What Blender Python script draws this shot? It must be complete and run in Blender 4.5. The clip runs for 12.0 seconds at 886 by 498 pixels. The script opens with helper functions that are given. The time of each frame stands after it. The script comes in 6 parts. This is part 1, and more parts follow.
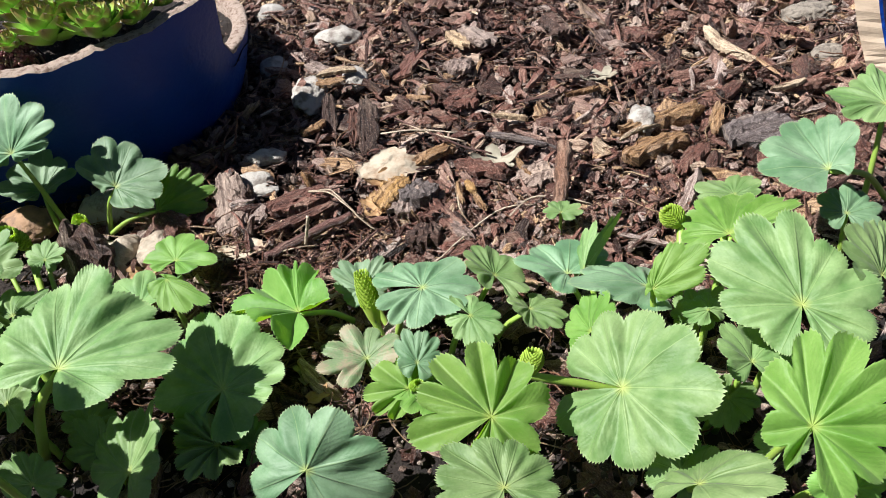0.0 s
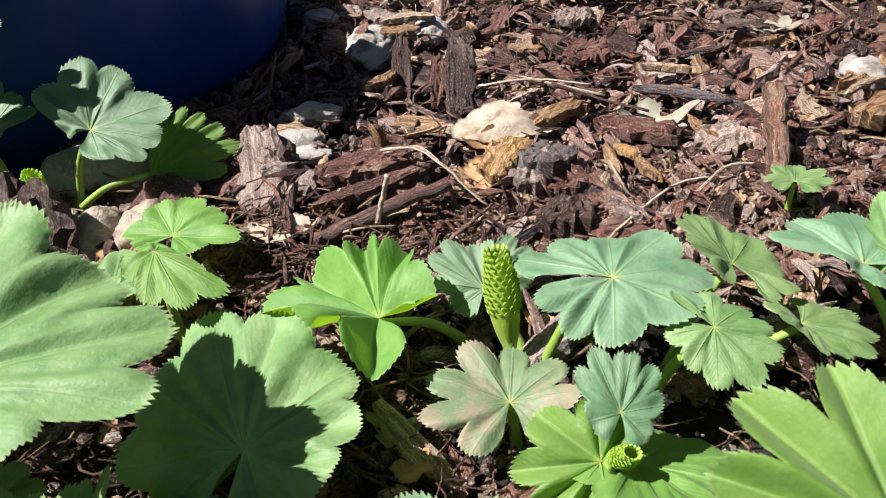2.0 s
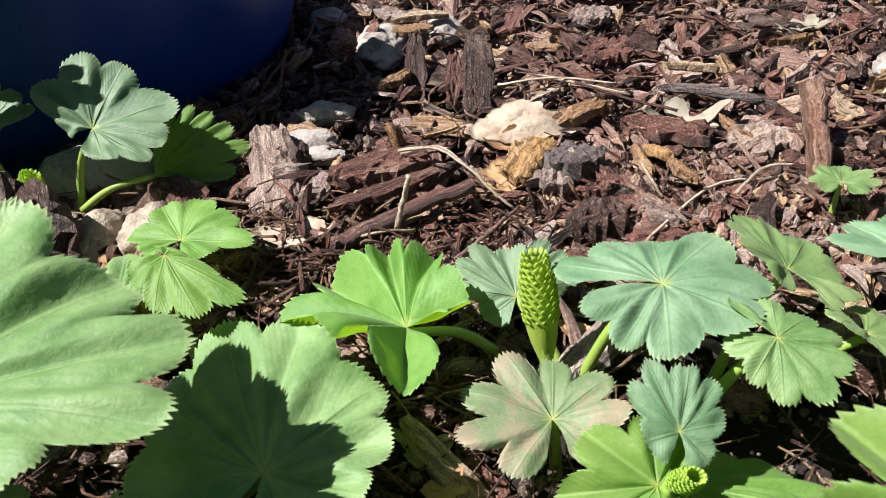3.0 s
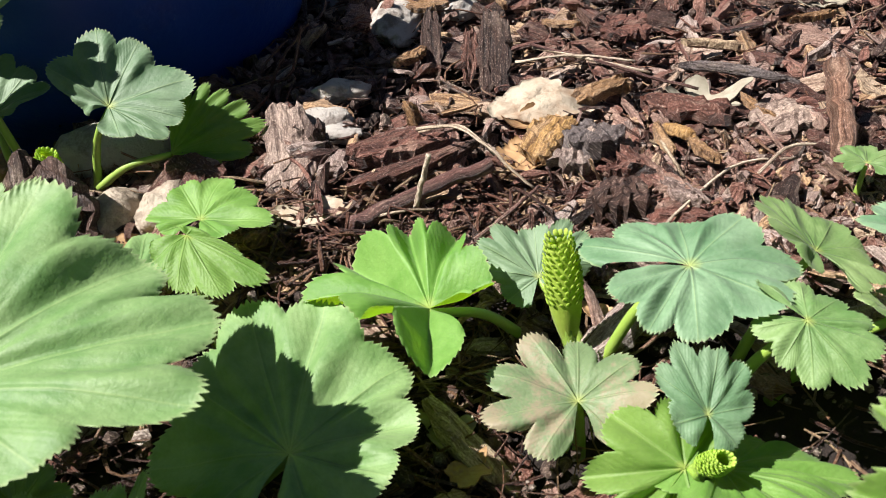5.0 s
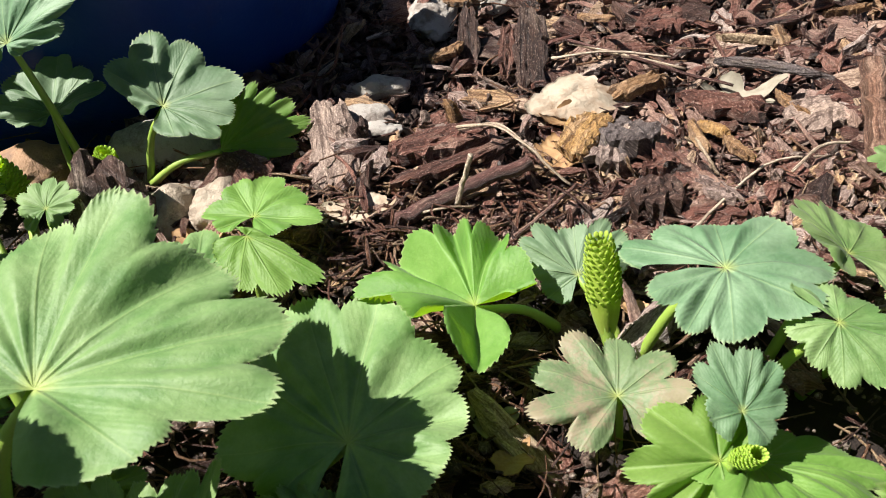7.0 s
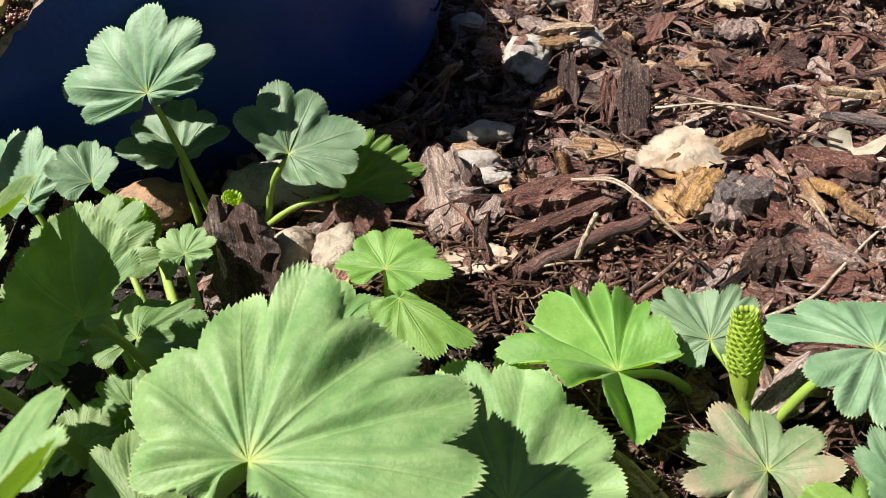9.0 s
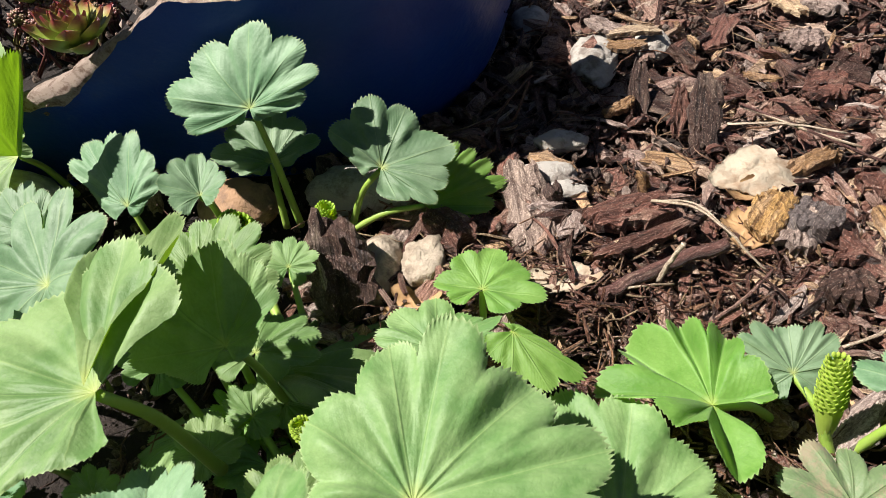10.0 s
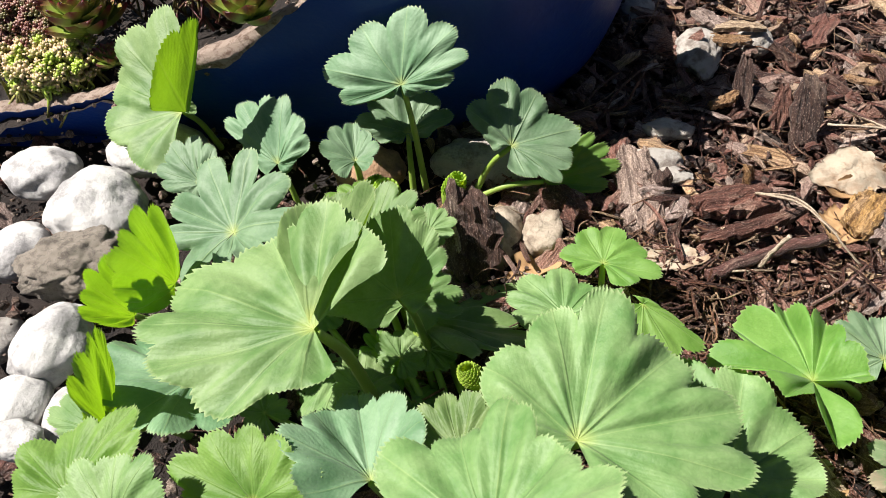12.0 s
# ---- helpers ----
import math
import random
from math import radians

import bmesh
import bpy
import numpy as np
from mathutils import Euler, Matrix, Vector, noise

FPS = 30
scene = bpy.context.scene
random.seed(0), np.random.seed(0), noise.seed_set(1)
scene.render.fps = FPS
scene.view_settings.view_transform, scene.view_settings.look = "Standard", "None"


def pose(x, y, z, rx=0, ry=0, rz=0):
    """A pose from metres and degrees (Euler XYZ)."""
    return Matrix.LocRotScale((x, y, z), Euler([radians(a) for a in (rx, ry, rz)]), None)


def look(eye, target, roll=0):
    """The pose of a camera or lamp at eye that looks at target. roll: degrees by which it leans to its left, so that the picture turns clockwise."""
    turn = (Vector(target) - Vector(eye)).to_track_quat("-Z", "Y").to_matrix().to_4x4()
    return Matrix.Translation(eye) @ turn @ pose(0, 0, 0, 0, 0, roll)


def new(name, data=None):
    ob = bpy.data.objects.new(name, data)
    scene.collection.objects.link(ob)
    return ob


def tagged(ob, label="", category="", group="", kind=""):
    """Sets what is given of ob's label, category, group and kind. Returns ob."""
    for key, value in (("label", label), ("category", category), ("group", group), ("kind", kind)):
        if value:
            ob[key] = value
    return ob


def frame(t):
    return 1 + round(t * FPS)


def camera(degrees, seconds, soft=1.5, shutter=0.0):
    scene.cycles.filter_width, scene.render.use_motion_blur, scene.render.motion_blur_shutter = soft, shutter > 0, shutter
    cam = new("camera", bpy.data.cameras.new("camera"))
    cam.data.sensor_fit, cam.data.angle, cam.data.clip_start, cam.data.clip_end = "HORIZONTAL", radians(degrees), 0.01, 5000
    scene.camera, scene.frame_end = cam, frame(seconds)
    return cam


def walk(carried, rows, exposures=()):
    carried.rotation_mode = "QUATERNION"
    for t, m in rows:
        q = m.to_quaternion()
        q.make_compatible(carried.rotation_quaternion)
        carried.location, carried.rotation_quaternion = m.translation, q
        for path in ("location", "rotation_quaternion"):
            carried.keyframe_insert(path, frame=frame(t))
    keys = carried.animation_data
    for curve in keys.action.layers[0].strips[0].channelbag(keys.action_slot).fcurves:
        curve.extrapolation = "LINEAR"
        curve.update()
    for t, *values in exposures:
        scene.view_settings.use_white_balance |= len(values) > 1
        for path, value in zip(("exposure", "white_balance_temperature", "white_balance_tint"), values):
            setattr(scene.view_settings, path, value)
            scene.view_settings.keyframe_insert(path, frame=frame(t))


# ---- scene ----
cam = camera(61.0, 12.0, 0.6)
cam.data.dof.use_dof, cam.data.dof.focus_distance, cam.data.dof.aperture_fstop = True, 0.22, 80.0
PATH = [
    (0, (0.003, -0.011, 0.19), (-0.13, 1.45, -1.169), -8.5),
    (0.5, (-0.014, 0.009, 0.178), (-0.161, 1.446, -1.205), -7.6),
    (0.7, (-0.018, 0.018, 0.168), (-0.14, 1.465, -1.207), -6.8),
    (1, (-0.026, 0.03, 0.148), (-0.144, 1.499, -1.204), -6.5),
    (1.5, (-0.035, 0.042, 0.125), (-0.151, 1.556, -1.177), -5.8),
    (2, (-0.039, 0.05, 0.112), (-0.167, 1.621, -1.118), -6.0),
    (2.5, (-0.043, 0.053, 0.107), (-0.167, 1.628, -1.119), -5.7),
    (3, (-0.046, 0.057, 0.106), (-0.159, 1.642, -1.107), -5.6),
    (3.2, (-0.047, 0.057, 0.107), (-0.167, 1.646, -1.102), -5.9),
    (4.8, (-0.048, 0.058, 0.107), (-0.188, 1.625, -1.129), -6.3),
    (5, (-0.049, 0.058, 0.106), (-0.18, 1.607, -1.153), -5.9),
    (5.5, (-0.05, 0.056, 0.107), (-0.213, 1.567, -1.193), -6.7),
    (6, (-0.051, 0.055, 0.108), (-0.227, 1.56, -1.198), -6.8),
    (6.5, (-0.053, 0.055, 0.11), (-0.235, 1.562, -1.192), -7.0),
    (6.7, (-0.052, 0.055, 0.112), (-0.248, 1.564, -1.187), -7.5),
    (8.3, (-0.056, 0.057, 0.116), (-0.266, 1.568, -1.177), -7.0),
    (8.5, (-0.062, 0.057, 0.12), (-0.269, 1.572, -1.169), -7.1),
    (9, (-0.073, 0.057, 0.128), (-0.339, 1.566, -1.156), -7.6),
    (9.5, (-0.08, 0.053, 0.133), (-0.347, 1.537, -1.181), -7.3),
    (10, (-0.094, 0.06, 0.15), (-0.359, 1.468, -1.245), -6.4),
    (10.5, (-0.103, 0.059, 0.151), (-0.399, 1.406, -1.298), -5.7),
    (11, (-0.107, 0.058, 0.151), (-0.418, 1.391, -1.307), -5.9),
    (11.5, (-0.109, 0.054, 0.168), (-0.411, 1.435, -1.247), -5.3),
    (12, (-0.117, 0.043, 0.17), (-0.452, 1.359, -1.299), -4.8),
]
walk(cam, [(t, look(eye, target, roll)) for t, eye, target, roll in PATH],
     [(0, 0.93, 6100, 10), (2.5, 1.0, 6180, 14), (5.0, 0.99, 6350, 13), (8.5, 0.91, 6550, 12), (12, 0.85, 6480, 12)])

# ---- light ----
SUN_WAY = Vector((-0.560, -0.06, 0.825)).normalized()
world = bpy.data.worlds.new("sky")
scene.world = world
world.use_nodes = True
wn = world.node_tree
sky = wn.nodes.new("ShaderNodeTexSky")
sky.sky_type = "NISHITA"
sky.sun_disc = False
sky.sun_elevation = math.asin(SUN_WAY.z)
sky.sun_rotation = math.atan2(SUN_WAY.x, SUN_WAY.y)
sky.air_density = 1.0
sky.dust_density = 1.0
wn.nodes["Background"].inputs["Strength"].default_value = 0.026
wn.links.new(sky.outputs[0], wn.nodes["Background"].inputs["Color"])
sun = new("sun", bpy.data.lights.new("sun", "SUN"))
sun.data.energy = 6.0
sun.data.angle = radians(0.55)
sun.data.color = (1.0, 0.955, 0.88)
sun.matrix_world = look(SUN_WAY * 5, (0, 0, 0))


# ---- materials ----
def material(name):
    m = bpy.data.materials.new(name)
    m.use_nodes = True
    nt = m.node_tree
    return m, nt, nt.nodes["Principled BSDF"]


def ramp(nt, source, stops):
    n = nt.nodes.new("ShaderNodeValToRGB")
    els = n.color_ramp.elements
    while len(els) < len(stops):
        els.new(0.5)
    for el, (pos, col) in zip(els, stops):
        el.position = pos
        el.color = (*col, 1)
    nt.links.new(source, n.inputs[0])
    return n.outputs[0]


def mathn(nt, op, a, b=None, c=None):
    n = nt.nodes.new("ShaderNodeMath")
    n.operation = op
    for i, v in enumerate((a, b, c)):
        if v is None:
            continue
        if isinstance(v, (int, float)):
            n.inputs[i].default_value = v
        else:
            nt.links.new(v, n.inputs[i])
    return n.outputs[0]


def mixc(nt, fac, a, b, blend="MIX"):
    n = nt.nodes.new("ShaderNodeMix")
    n.data_type = "RGBA"
    n.blend_type = blend
    for sock, v in ((n.inputs["Factor"], fac), (n.inputs[6], a), (n.inputs[7], b)):
        if isinstance(v, (int, float)):
            sock.default_value = v
        elif isinstance(v, tuple):
            sock.default_value = (*v, 1)
        else:
            nt.links.new(v, sock)
    return n.outputs[2]


def noisen(nt, vec, scale, detail=4.0, rough=0.6):
    n = nt.nodes.new("ShaderNodeTexNoise")
    n.inputs["Scale"].default_value = scale
    n.inputs["Detail"].default_value = detail
    n.inputs["Roughness"].default_value = rough
    if vec is not None:
        nt.links.new(vec, n.inputs["Vector"])
    return n.outputs["Fac"]


def scaled(nt, vec, sx, sy, sz=1.0):
    n = nt.nodes.new("ShaderNodeMapping")
    n.inputs["Scale"].default_value = (sx, sy, sz)
    nt.links.new(vec, n.inputs["Vector"])
    return n.outputs[0]


def bumpn(nt, bsdf, height, strength, distance):
    n = nt.nodes.new("ShaderNodeBump")
    n.inputs["Strength"].default_value = strength
    n.inputs["Distance"].default_value = distance
    nt.links.new(height, n.inputs["Height"])
    nt.links.new(n.outputs[0], bsdf.inputs["Normal"])
    return n


def leaf_material(name, face, dark, glow, share, dirt=0.0):
    """A hairy, matt leaf: pleats, paler veins, light passing through."""
    m, nt, b = material(name)
    uv = nt.nodes.new("ShaderNodeUVMap").outputs[0]
    sep = nt.nodes.new("ShaderNodeSeparateXYZ")
    nt.links.new(uv, sep.inputs[0])
    u, v = sep.outputs[0], sep.outputs[1]
    off = mathn(nt, "ABSOLUTE", mathn(nt, "SUBTRACT", mathn(nt, "FRACT", u), 0.5))
    dist = mathn(nt, "MULTIPLY", off, v)
    main = nt.nodes.new("ShaderNodeMapRange")
    main.interpolation_type = "SMOOTHSTEP"
    for i, val in ((1, 0.0), (2, 0.011), (3, 1.0), (4, 0.0)):
        main.inputs[i].default_value = val
    nt.links.new(dist, main.inputs[0])
    side = mathn(nt, "FRACT", mathn(nt, "MULTIPLY", mathn(nt, "SUBTRACT", v, mathn(nt, "MULTIPLY", dist, 1.3)), 11.0))
    side = mathn(nt, "ABSOLUTE", mathn(nt, "SUBTRACT", side, 0.5))
    fine = nt.nodes.new("ShaderNodeMapRange")
    fine.interpolation_type = "SMOOTHSTEP"
    for i, val in ((1, 0.0), (2, 0.07), (3, 1.0), (4, 0.0)):
        fine.inputs[i].default_value = val
    nt.links.new(side, fine.inputs[0])
    veins = mathn(nt, "MAXIMUM", main.outputs[0], mathn(nt, "MULTIPLY", fine.outputs[0], 0.16))
    groove = nt.nodes.new("ShaderNodeMapRange")
    groove.interpolation_type = "SMOOTHSTEP"
    for i, val in ((1, 0.0), (2, 0.035), (3, 1.0), (4, 0.0)):
        groove.inputs[i].default_value = val
    nt.links.new(dist, groove.inputs[0])
    quilt = mathn(nt, "SMOOTH_MIN", mathn(nt, "MULTIPLY", side, 2.0), mathn(nt, "MULTIPLY", dist, 9.0), 0.25)
    pos = nt.nodes.new("ShaderNodeTexCoord").outputs["Object"]
    big = noisen(nt, pos, 75, 5, 0.65)
    small = noisen(nt, pos, 900, 4, 0.7)
    cells = nt.nodes.new("ShaderNodeTexVoronoi")
    cells.feature = "DISTANCE_TO_EDGE"
    cells.inputs["Scale"].default_value = 1000
    nt.links.new(pos, cells.inputs["Vector"])
    net = mathn(nt, "MINIMUM", mathn(nt, "MULTIPLY", cells.outputs["Distance"], 5.0), 1.0)
    f0 = nt.nodes.new("ShaderNodeMapRange")
    for i, val in ((1, 0.38), (2, 0.60)):
        f0.inputs[i].default_value = val
    nt.links.new(big, f0.inputs[0])
    col = mixc(nt, f0.outputs[0], dark, face)
    col = mixc(nt, mathn(nt, "MULTIPLY_ADD", net, -0.10, 0.10), col, tuple(0.5 * f for f in dark))
    col = mixc(nt, mathn(nt, "MULTIPLY", small, 0.35), col, tuple(0.55 * f for f in face))
    rnd = nt.nodes.new("ShaderNodeObjectInfo").outputs["Random"]
    hsv = nt.nodes.new("ShaderNodeHueSaturation")
    nt.links.new(mathn(nt, "MULTIPLY_ADD", rnd, 0.024, 0.487), hsv.inputs["Hue"])
    nt.links.new(mathn(nt, "MULTIPLY_ADD", rnd, 0.3, 0.85), hsv.inputs["Value"])
    nt.links.new(col, hsv.inputs["Color"])
    col = mixc(nt, mathn(nt, "MULTIPLY", veins, 0.22), hsv.outputs[0], (0.38, 0.48, 0.18))
    rim = nt.nodes.new("ShaderNodeMapRange")
    for i, val in ((1, 0.965), (2, 1.0)):
        rim.inputs[i].default_value = val
    nt.links.new(v, rim.inputs[0])
    col = mixc(nt, mathn(nt, "MULTIPLY", rim.outputs[0], 0.35), col, (0.42, 0.48, 0.24))
    heart = nt.nodes.new("ShaderNodeMapRange")
    for i, val in ((1, 0.02), (2, 0.13), (3, 1.0), (4, 0.0)):
        heart.inputs[i].default_value = val
    nt.links.new(v, heart.inputs[0])
    col = mixc(nt, mathn(nt, "MULTIPLY", heart.outputs[0], 0.4), col, (0.44, 0.46, 0.10))
    if dirt:
        spots = nt.nodes.new("ShaderNodeMapRange")
        for i, val in ((1, 0.46), (2, 0.55)):
            spots.inputs[i].default_value = val
        nt.links.new(noisen(nt, pos, 75, 9, 0.82), spots.inputs[0])
        col = mixc(nt, mathn(nt, "MULTIPLY", spots.outputs[0], dirt), col, (0.30, 0.20, 0.15))
    nt.links.new(col, b.inputs["Base Color"])
    b.inputs["Roughness"].default_value = 0.55
    b.inputs["Specular IOR Level"].default_value = 0.33
    b.inputs["Sheen Weight"].default_value = 0.06
    b.inputs["Sheen Roughness"].default_value = 0.5
    height = mathn(nt, "ADD", mathn(nt, "MULTIPLY_ADD", mathn(nt, "MULTIPLY", groove.outputs[0], mathn(nt, "SUBTRACT", 1.0, v)), -0.9, mathn(nt, "MULTIPLY", quilt, 0.07)), mathn(nt, "MULTIPLY_ADD", small, 0.35, mathn(nt, "MULTIPLY", net, 0.03)))
    bump = bumpn(nt, b, height, 0.55, 0.0006)
    tr = nt.nodes.new("ShaderNodeBsdfTranslucent")
    nt.links.new(mixc(nt, mathn(nt, "MULTIPLY", veins, 0.25), glow, (0.45, 0.5, 0.1)), tr.inputs["Color"])
    nt.links.new(bump.outputs[0], tr.inputs["Normal"])
    mix = nt.nodes.new("ShaderNodeMixShader")
    mix.inputs[0].default_value = share
    nt.links.new(b.outputs[0], mix.inputs[1])
    nt.links.new(tr.outputs[0], mix.inputs[2])
    nt.links.new(mix.outputs[0], nt.nodes["Material Output"].inputs["Surface"])
    return m


LEAF = leaf_material("leaf_glaucous", (0.192, 0.285, 0.110), (0.085, 0.172, 0.046), (0.34, 0.62, 0.010), 0.15)
YOUNG = leaf_material("leaf_young", (0.178, 0.318, 0.070), (0.088, 0.206, 0.028), (0.44, 0.80, 0.016), 0.28)
BLUE = leaf_material("leaf_bluish", (0.180, 0.280, 0.162), (0.082, 0.170, 0.080), (0.25, 0.58, 0.02), 0.12)
DUSTY = leaf_material("leaf_dusty", (0.235, 0.310, 0.170), (0.14, 0.22, 0.10), (0.3, 0.46, 0.03), 0.16, 0.6)
BUD = leaf_material("leaf_bud", (0.50, 0.64, 0.11), (0.40, 0.56, 0.07), (0.55, 0.75, 0.01), 0.42)


def stalk_material():
    m, nt, b = material("stalk")
    pos = nt.nodes.new("ShaderNodeTexCoord").outputs["Object"]
    col = mixc(nt, noisen(nt, pos, 120, 3), (0.17, 0.29, 0.04), (0.27, 0.37, 0.07))
    nt.links.new(col, b.inputs["Base Color"])
    b.inputs["Roughness"].default_value = 0.5
    b.inputs["Subsurface Weight"].default_value = 0.15
    b.inputs["Subsurface Radius"].default_value = (0.002, 0.003, 0.0005)
    bumpn(nt, b, noisen(nt, pos, 1500, 3), 0.4, 0.0003)
    return m


STALK = stalk_material()


def bark_material(name, stops, per_object=False, gloss=0.5, grain=1.0):
    """Fibrous bark or wood: streaks along each piece, a colour of its own per piece."""
    m, nt, b = material(name)
    uv = nt.nodes.new("ShaderNodeUVMap").outputs[0]
    if per_object:
        rnd = nt.nodes.new("ShaderNodeObjectInfo").outputs["Random"]
    else:
        rnd = nt.nodes.new("ShaderNodeNewGeometry").outputs["Random Per Island"]
    comb = nt.nodes.new("ShaderNodeCombineXYZ")
    nt.links.new(mathn(nt, "MULTIPLY", rnd, 13.0), comb.inputs[2])
    add = nt.nodes.new("ShaderNodeVectorMath")
    nt.links.new(uv, add.inputs[0])
    nt.links.new(comb.outputs[0], add.inputs[1])
    vec = add.outputs[0]
    streak = noisen(nt, scaled(nt, vec, 70, 900, 1), 1.0, 5, 0.65)
    coarse = noisen(nt, scaled(nt, vec, 60, 190, 1), 1.0, 4, 0.6)
    grit = noisen(nt, scaled(nt, vec, 1700, 2600, 1), 1.0, 4, 0.75)
    base = ramp(nt, rnd, stops)
    dark = mixc(nt, 1.0, base, (0.34, 0.28, 0.26), "MULTIPLY")
    light = mixc(nt, 0.5, base, (0.60, 0.47, 0.36))
    f1 = nt.nodes.new("ShaderNodeMapRange")
    for i, val in ((1, 0.38), (2, 0.56)):
        f1.inputs[i].default_value = val
    nt.links.new(streak, f1.inputs[0])
    col = mixc(nt, f1.outputs[0], dark, base)
    f2 = nt.nodes.new("ShaderNodeMapRange")
    for i, val in ((1, 0.52), (2, 0.75)):
        f2.inputs[i].default_value = val
    nt.links.new(coarse, f2.inputs[0])
    col = mixc(nt, f2.outputs[0], col, light)
    f3 = nt.nodes.new("ShaderNodeMapRange")
    for i, val in ((1, 0.40), (2, 0.58)):
        f3.inputs[i].default_value = val
    nt.links.new(grit, f3.inputs[0])
    col = mixc(nt, mathn(nt, "MULTIPLY_ADD", f3.outputs[0], -0.8, 0.8), col, mixc(nt, 1.0, col, (0.30, 0.24, 0.22), "MULTIPLY"))
    f4 = nt.nodes.new("ShaderNodeMapRange")
    for i, val in ((1, 0.57), (2, 0.66)):
        f4.inputs[i].default_value = val
    nt.links.new(grit, f4.inputs[0])
    col = mixc(nt, mathn(nt, "MULTIPLY", f4.outputs[0], 0.8), col, mixc(nt, 0.6, base, (0.62, 0.50, 0.42)))
    nt.links.new(col, b.inputs["Base Color"])
    b.inputs["Specular IOR Level"].default_value = 0.45
    nt.links.new(mathn(nt, "MULTIPLY_ADD", grit, 0.4, gloss - 0.12), b.inputs["Roughness"])
    h = mathn(nt, "ADD", mathn(nt, "MULTIPLY", streak, 1.0), mathn(nt, "ADD", mathn(nt, "MULTIPLY", grit, 0.35), mathn(nt, "MULTIPLY", coarse, 0.8)))
    bumpn(nt, b, h, 1.0 * grain, 0.002)
    return m


MULCH_STOPS = [(0.00, (0.040, 0.018, 0.014)), (0.20, (0.100, 0.042, 0.031)), (0.38, (0.225, 0.098, 0.074)), (0.55, (0.350, 0.178, 0.135)),
               (0.70, (0.430, 0.280, 0.225)), (0.83, (0.560, 0.465, 0.420)), (0.93, (0.640, 0.420, 0.225)), (1.00, (0.760, 0.600, 0.420))]
MULCH = bark_material("bark_mulch", MULCH_STOPS, False, 0.34)
CHIP = bark_material("bark_chip", MULCH_STOPS, True, 0.34)
FIBRE = bark_material("bark_fibre", [(0.0, (0.07, 0.025, 0.017)), (0.45, (0.22, 0.085, 0.05)), (0.8, (0.38, 0.21, 0.11)), (1.0, (0.56, 0.42, 0.26))])
CRUMB = bark_material("soil_crumb", [(0.0, (0.06, 0.038, 0.029)), (0.5, (0.20, 0.135, 0.105)), (0.85, (0.36, 0.28, 0.23)), (1.0, (0.50, 0.43, 0.37))], False, 0.75)
RED_BARK = bark_material("red_bark", [(0.0, (0.17, 0.072, 0.050)), (1.0, (0.25, 0.105, 0.075))], True)
DARK_BARK = bark_material("dark_bark", [(0.0, (0.07, 0.035, 0.026)), (1.0, (0.11, 0.058, 0.043))], True)
GREY_BARK = bark_material("grey_bark", [(0.0, (0.30, 0.225, 0.195)), (1.0, (0.36, 0.29, 0.25))], True, 0.5, 0.7)
SLATE_BARK = bark_material("slate_bark", [(0.0, (0.17, 0.145, 0.14)), (1.0, (0.21, 0.175, 0.17))], True, 0.45, 1.0)
TAN_WOOD = bark_material("tan_wood", [(0.0, (0.36, 0.20, 0.085)), (1.0, (0.44, 0.27, 0.13))], True)
PALE_WOOD = bark_material("pale_wood", [(0.0, (0.50, 0.37, 0.22)), (1.0, (0.58, 0.47, 0.33))], True, 0.6, 0.6)
YELLOW_WOOD = bark_material("yellow_wood", [(0.0, (0.50, 0.29, 0.09)), (1.0, (0.56, 0.34, 0.12))], True)
STRAW = bark_material("straw", [(0.0, (0.52, 0.43, 0.30)), (1.0, (0.64, 0.56, 0.43))], True, 0.45, 0.4)
PALE_BARK = bark_material("pale_bark", [(0.0, (0.30, 0.225, 0.18)), (1.0, (0.33, 0.25, 0.205))], True, 0.6, 0.5)
KNOBBLY = bark_material("knobbly_stem", [(0.0, (0.34, 0.185, 0.12)), (1.0, (0.36, 0.20, 0.13))], True, 0.5, 1.0)
TWIG = bark_material("twig", [(0.0, (0.13, 0.055, 0.045)), (1.0, (0.16, 0.07, 0.055))], True, 0.5, 0.7)


def stone_material(name, light, dark, blotch, scale=90.0, relief=0.55):
    m, nt, b = material(name)
    pos = nt.nodes.new("ShaderNodeTexCoord").outputs["Object"]
    rnd = nt.nodes.new("ShaderNodeObjectInfo").outputs["Random"]
    comb = nt.nodes.new("ShaderNodeCombineXYZ")
    nt.links.new(mathn(nt, "MULTIPLY", rnd, 9.0), comb.inputs[0])
    add = nt.nodes.new("ShaderNodeVectorMath")
    nt.links.new(pos, add.inputs[0])
    nt.links.new(comb.outputs[0], add.inputs[1])
    vec = add.outputs[0]
    n1 = noisen(nt, vec, scale, 6, 0.7)
    n2 = noisen(nt, vec, scale * 9, 4, 0.7)
    f = nt.nodes.new("ShaderNodeMapRange")
    for i, val in ((1, 0.47), (2, 0.63)):
        f.inputs[i].default_value = val
    nt.links.new(n1, f.inputs[0])
    col = mixc(nt, mathn(nt, "MULTIPLY", f.outputs[0], blotch), light, dark)
    col = mixc(nt, mathn(nt, "MULTIPLY", n2, 0.45), col, mixc(nt, 1.0, col, (0.62, 0.58, 0.52), "MULTIPLY"))
    nt.links.new(col, b.inputs["Base Color"])
    b.inputs["Roughness"].default_value = 0.68
    bumpn(nt, b, mathn(nt, "ADD", n2, n1), relief, 0.0012)
    return m


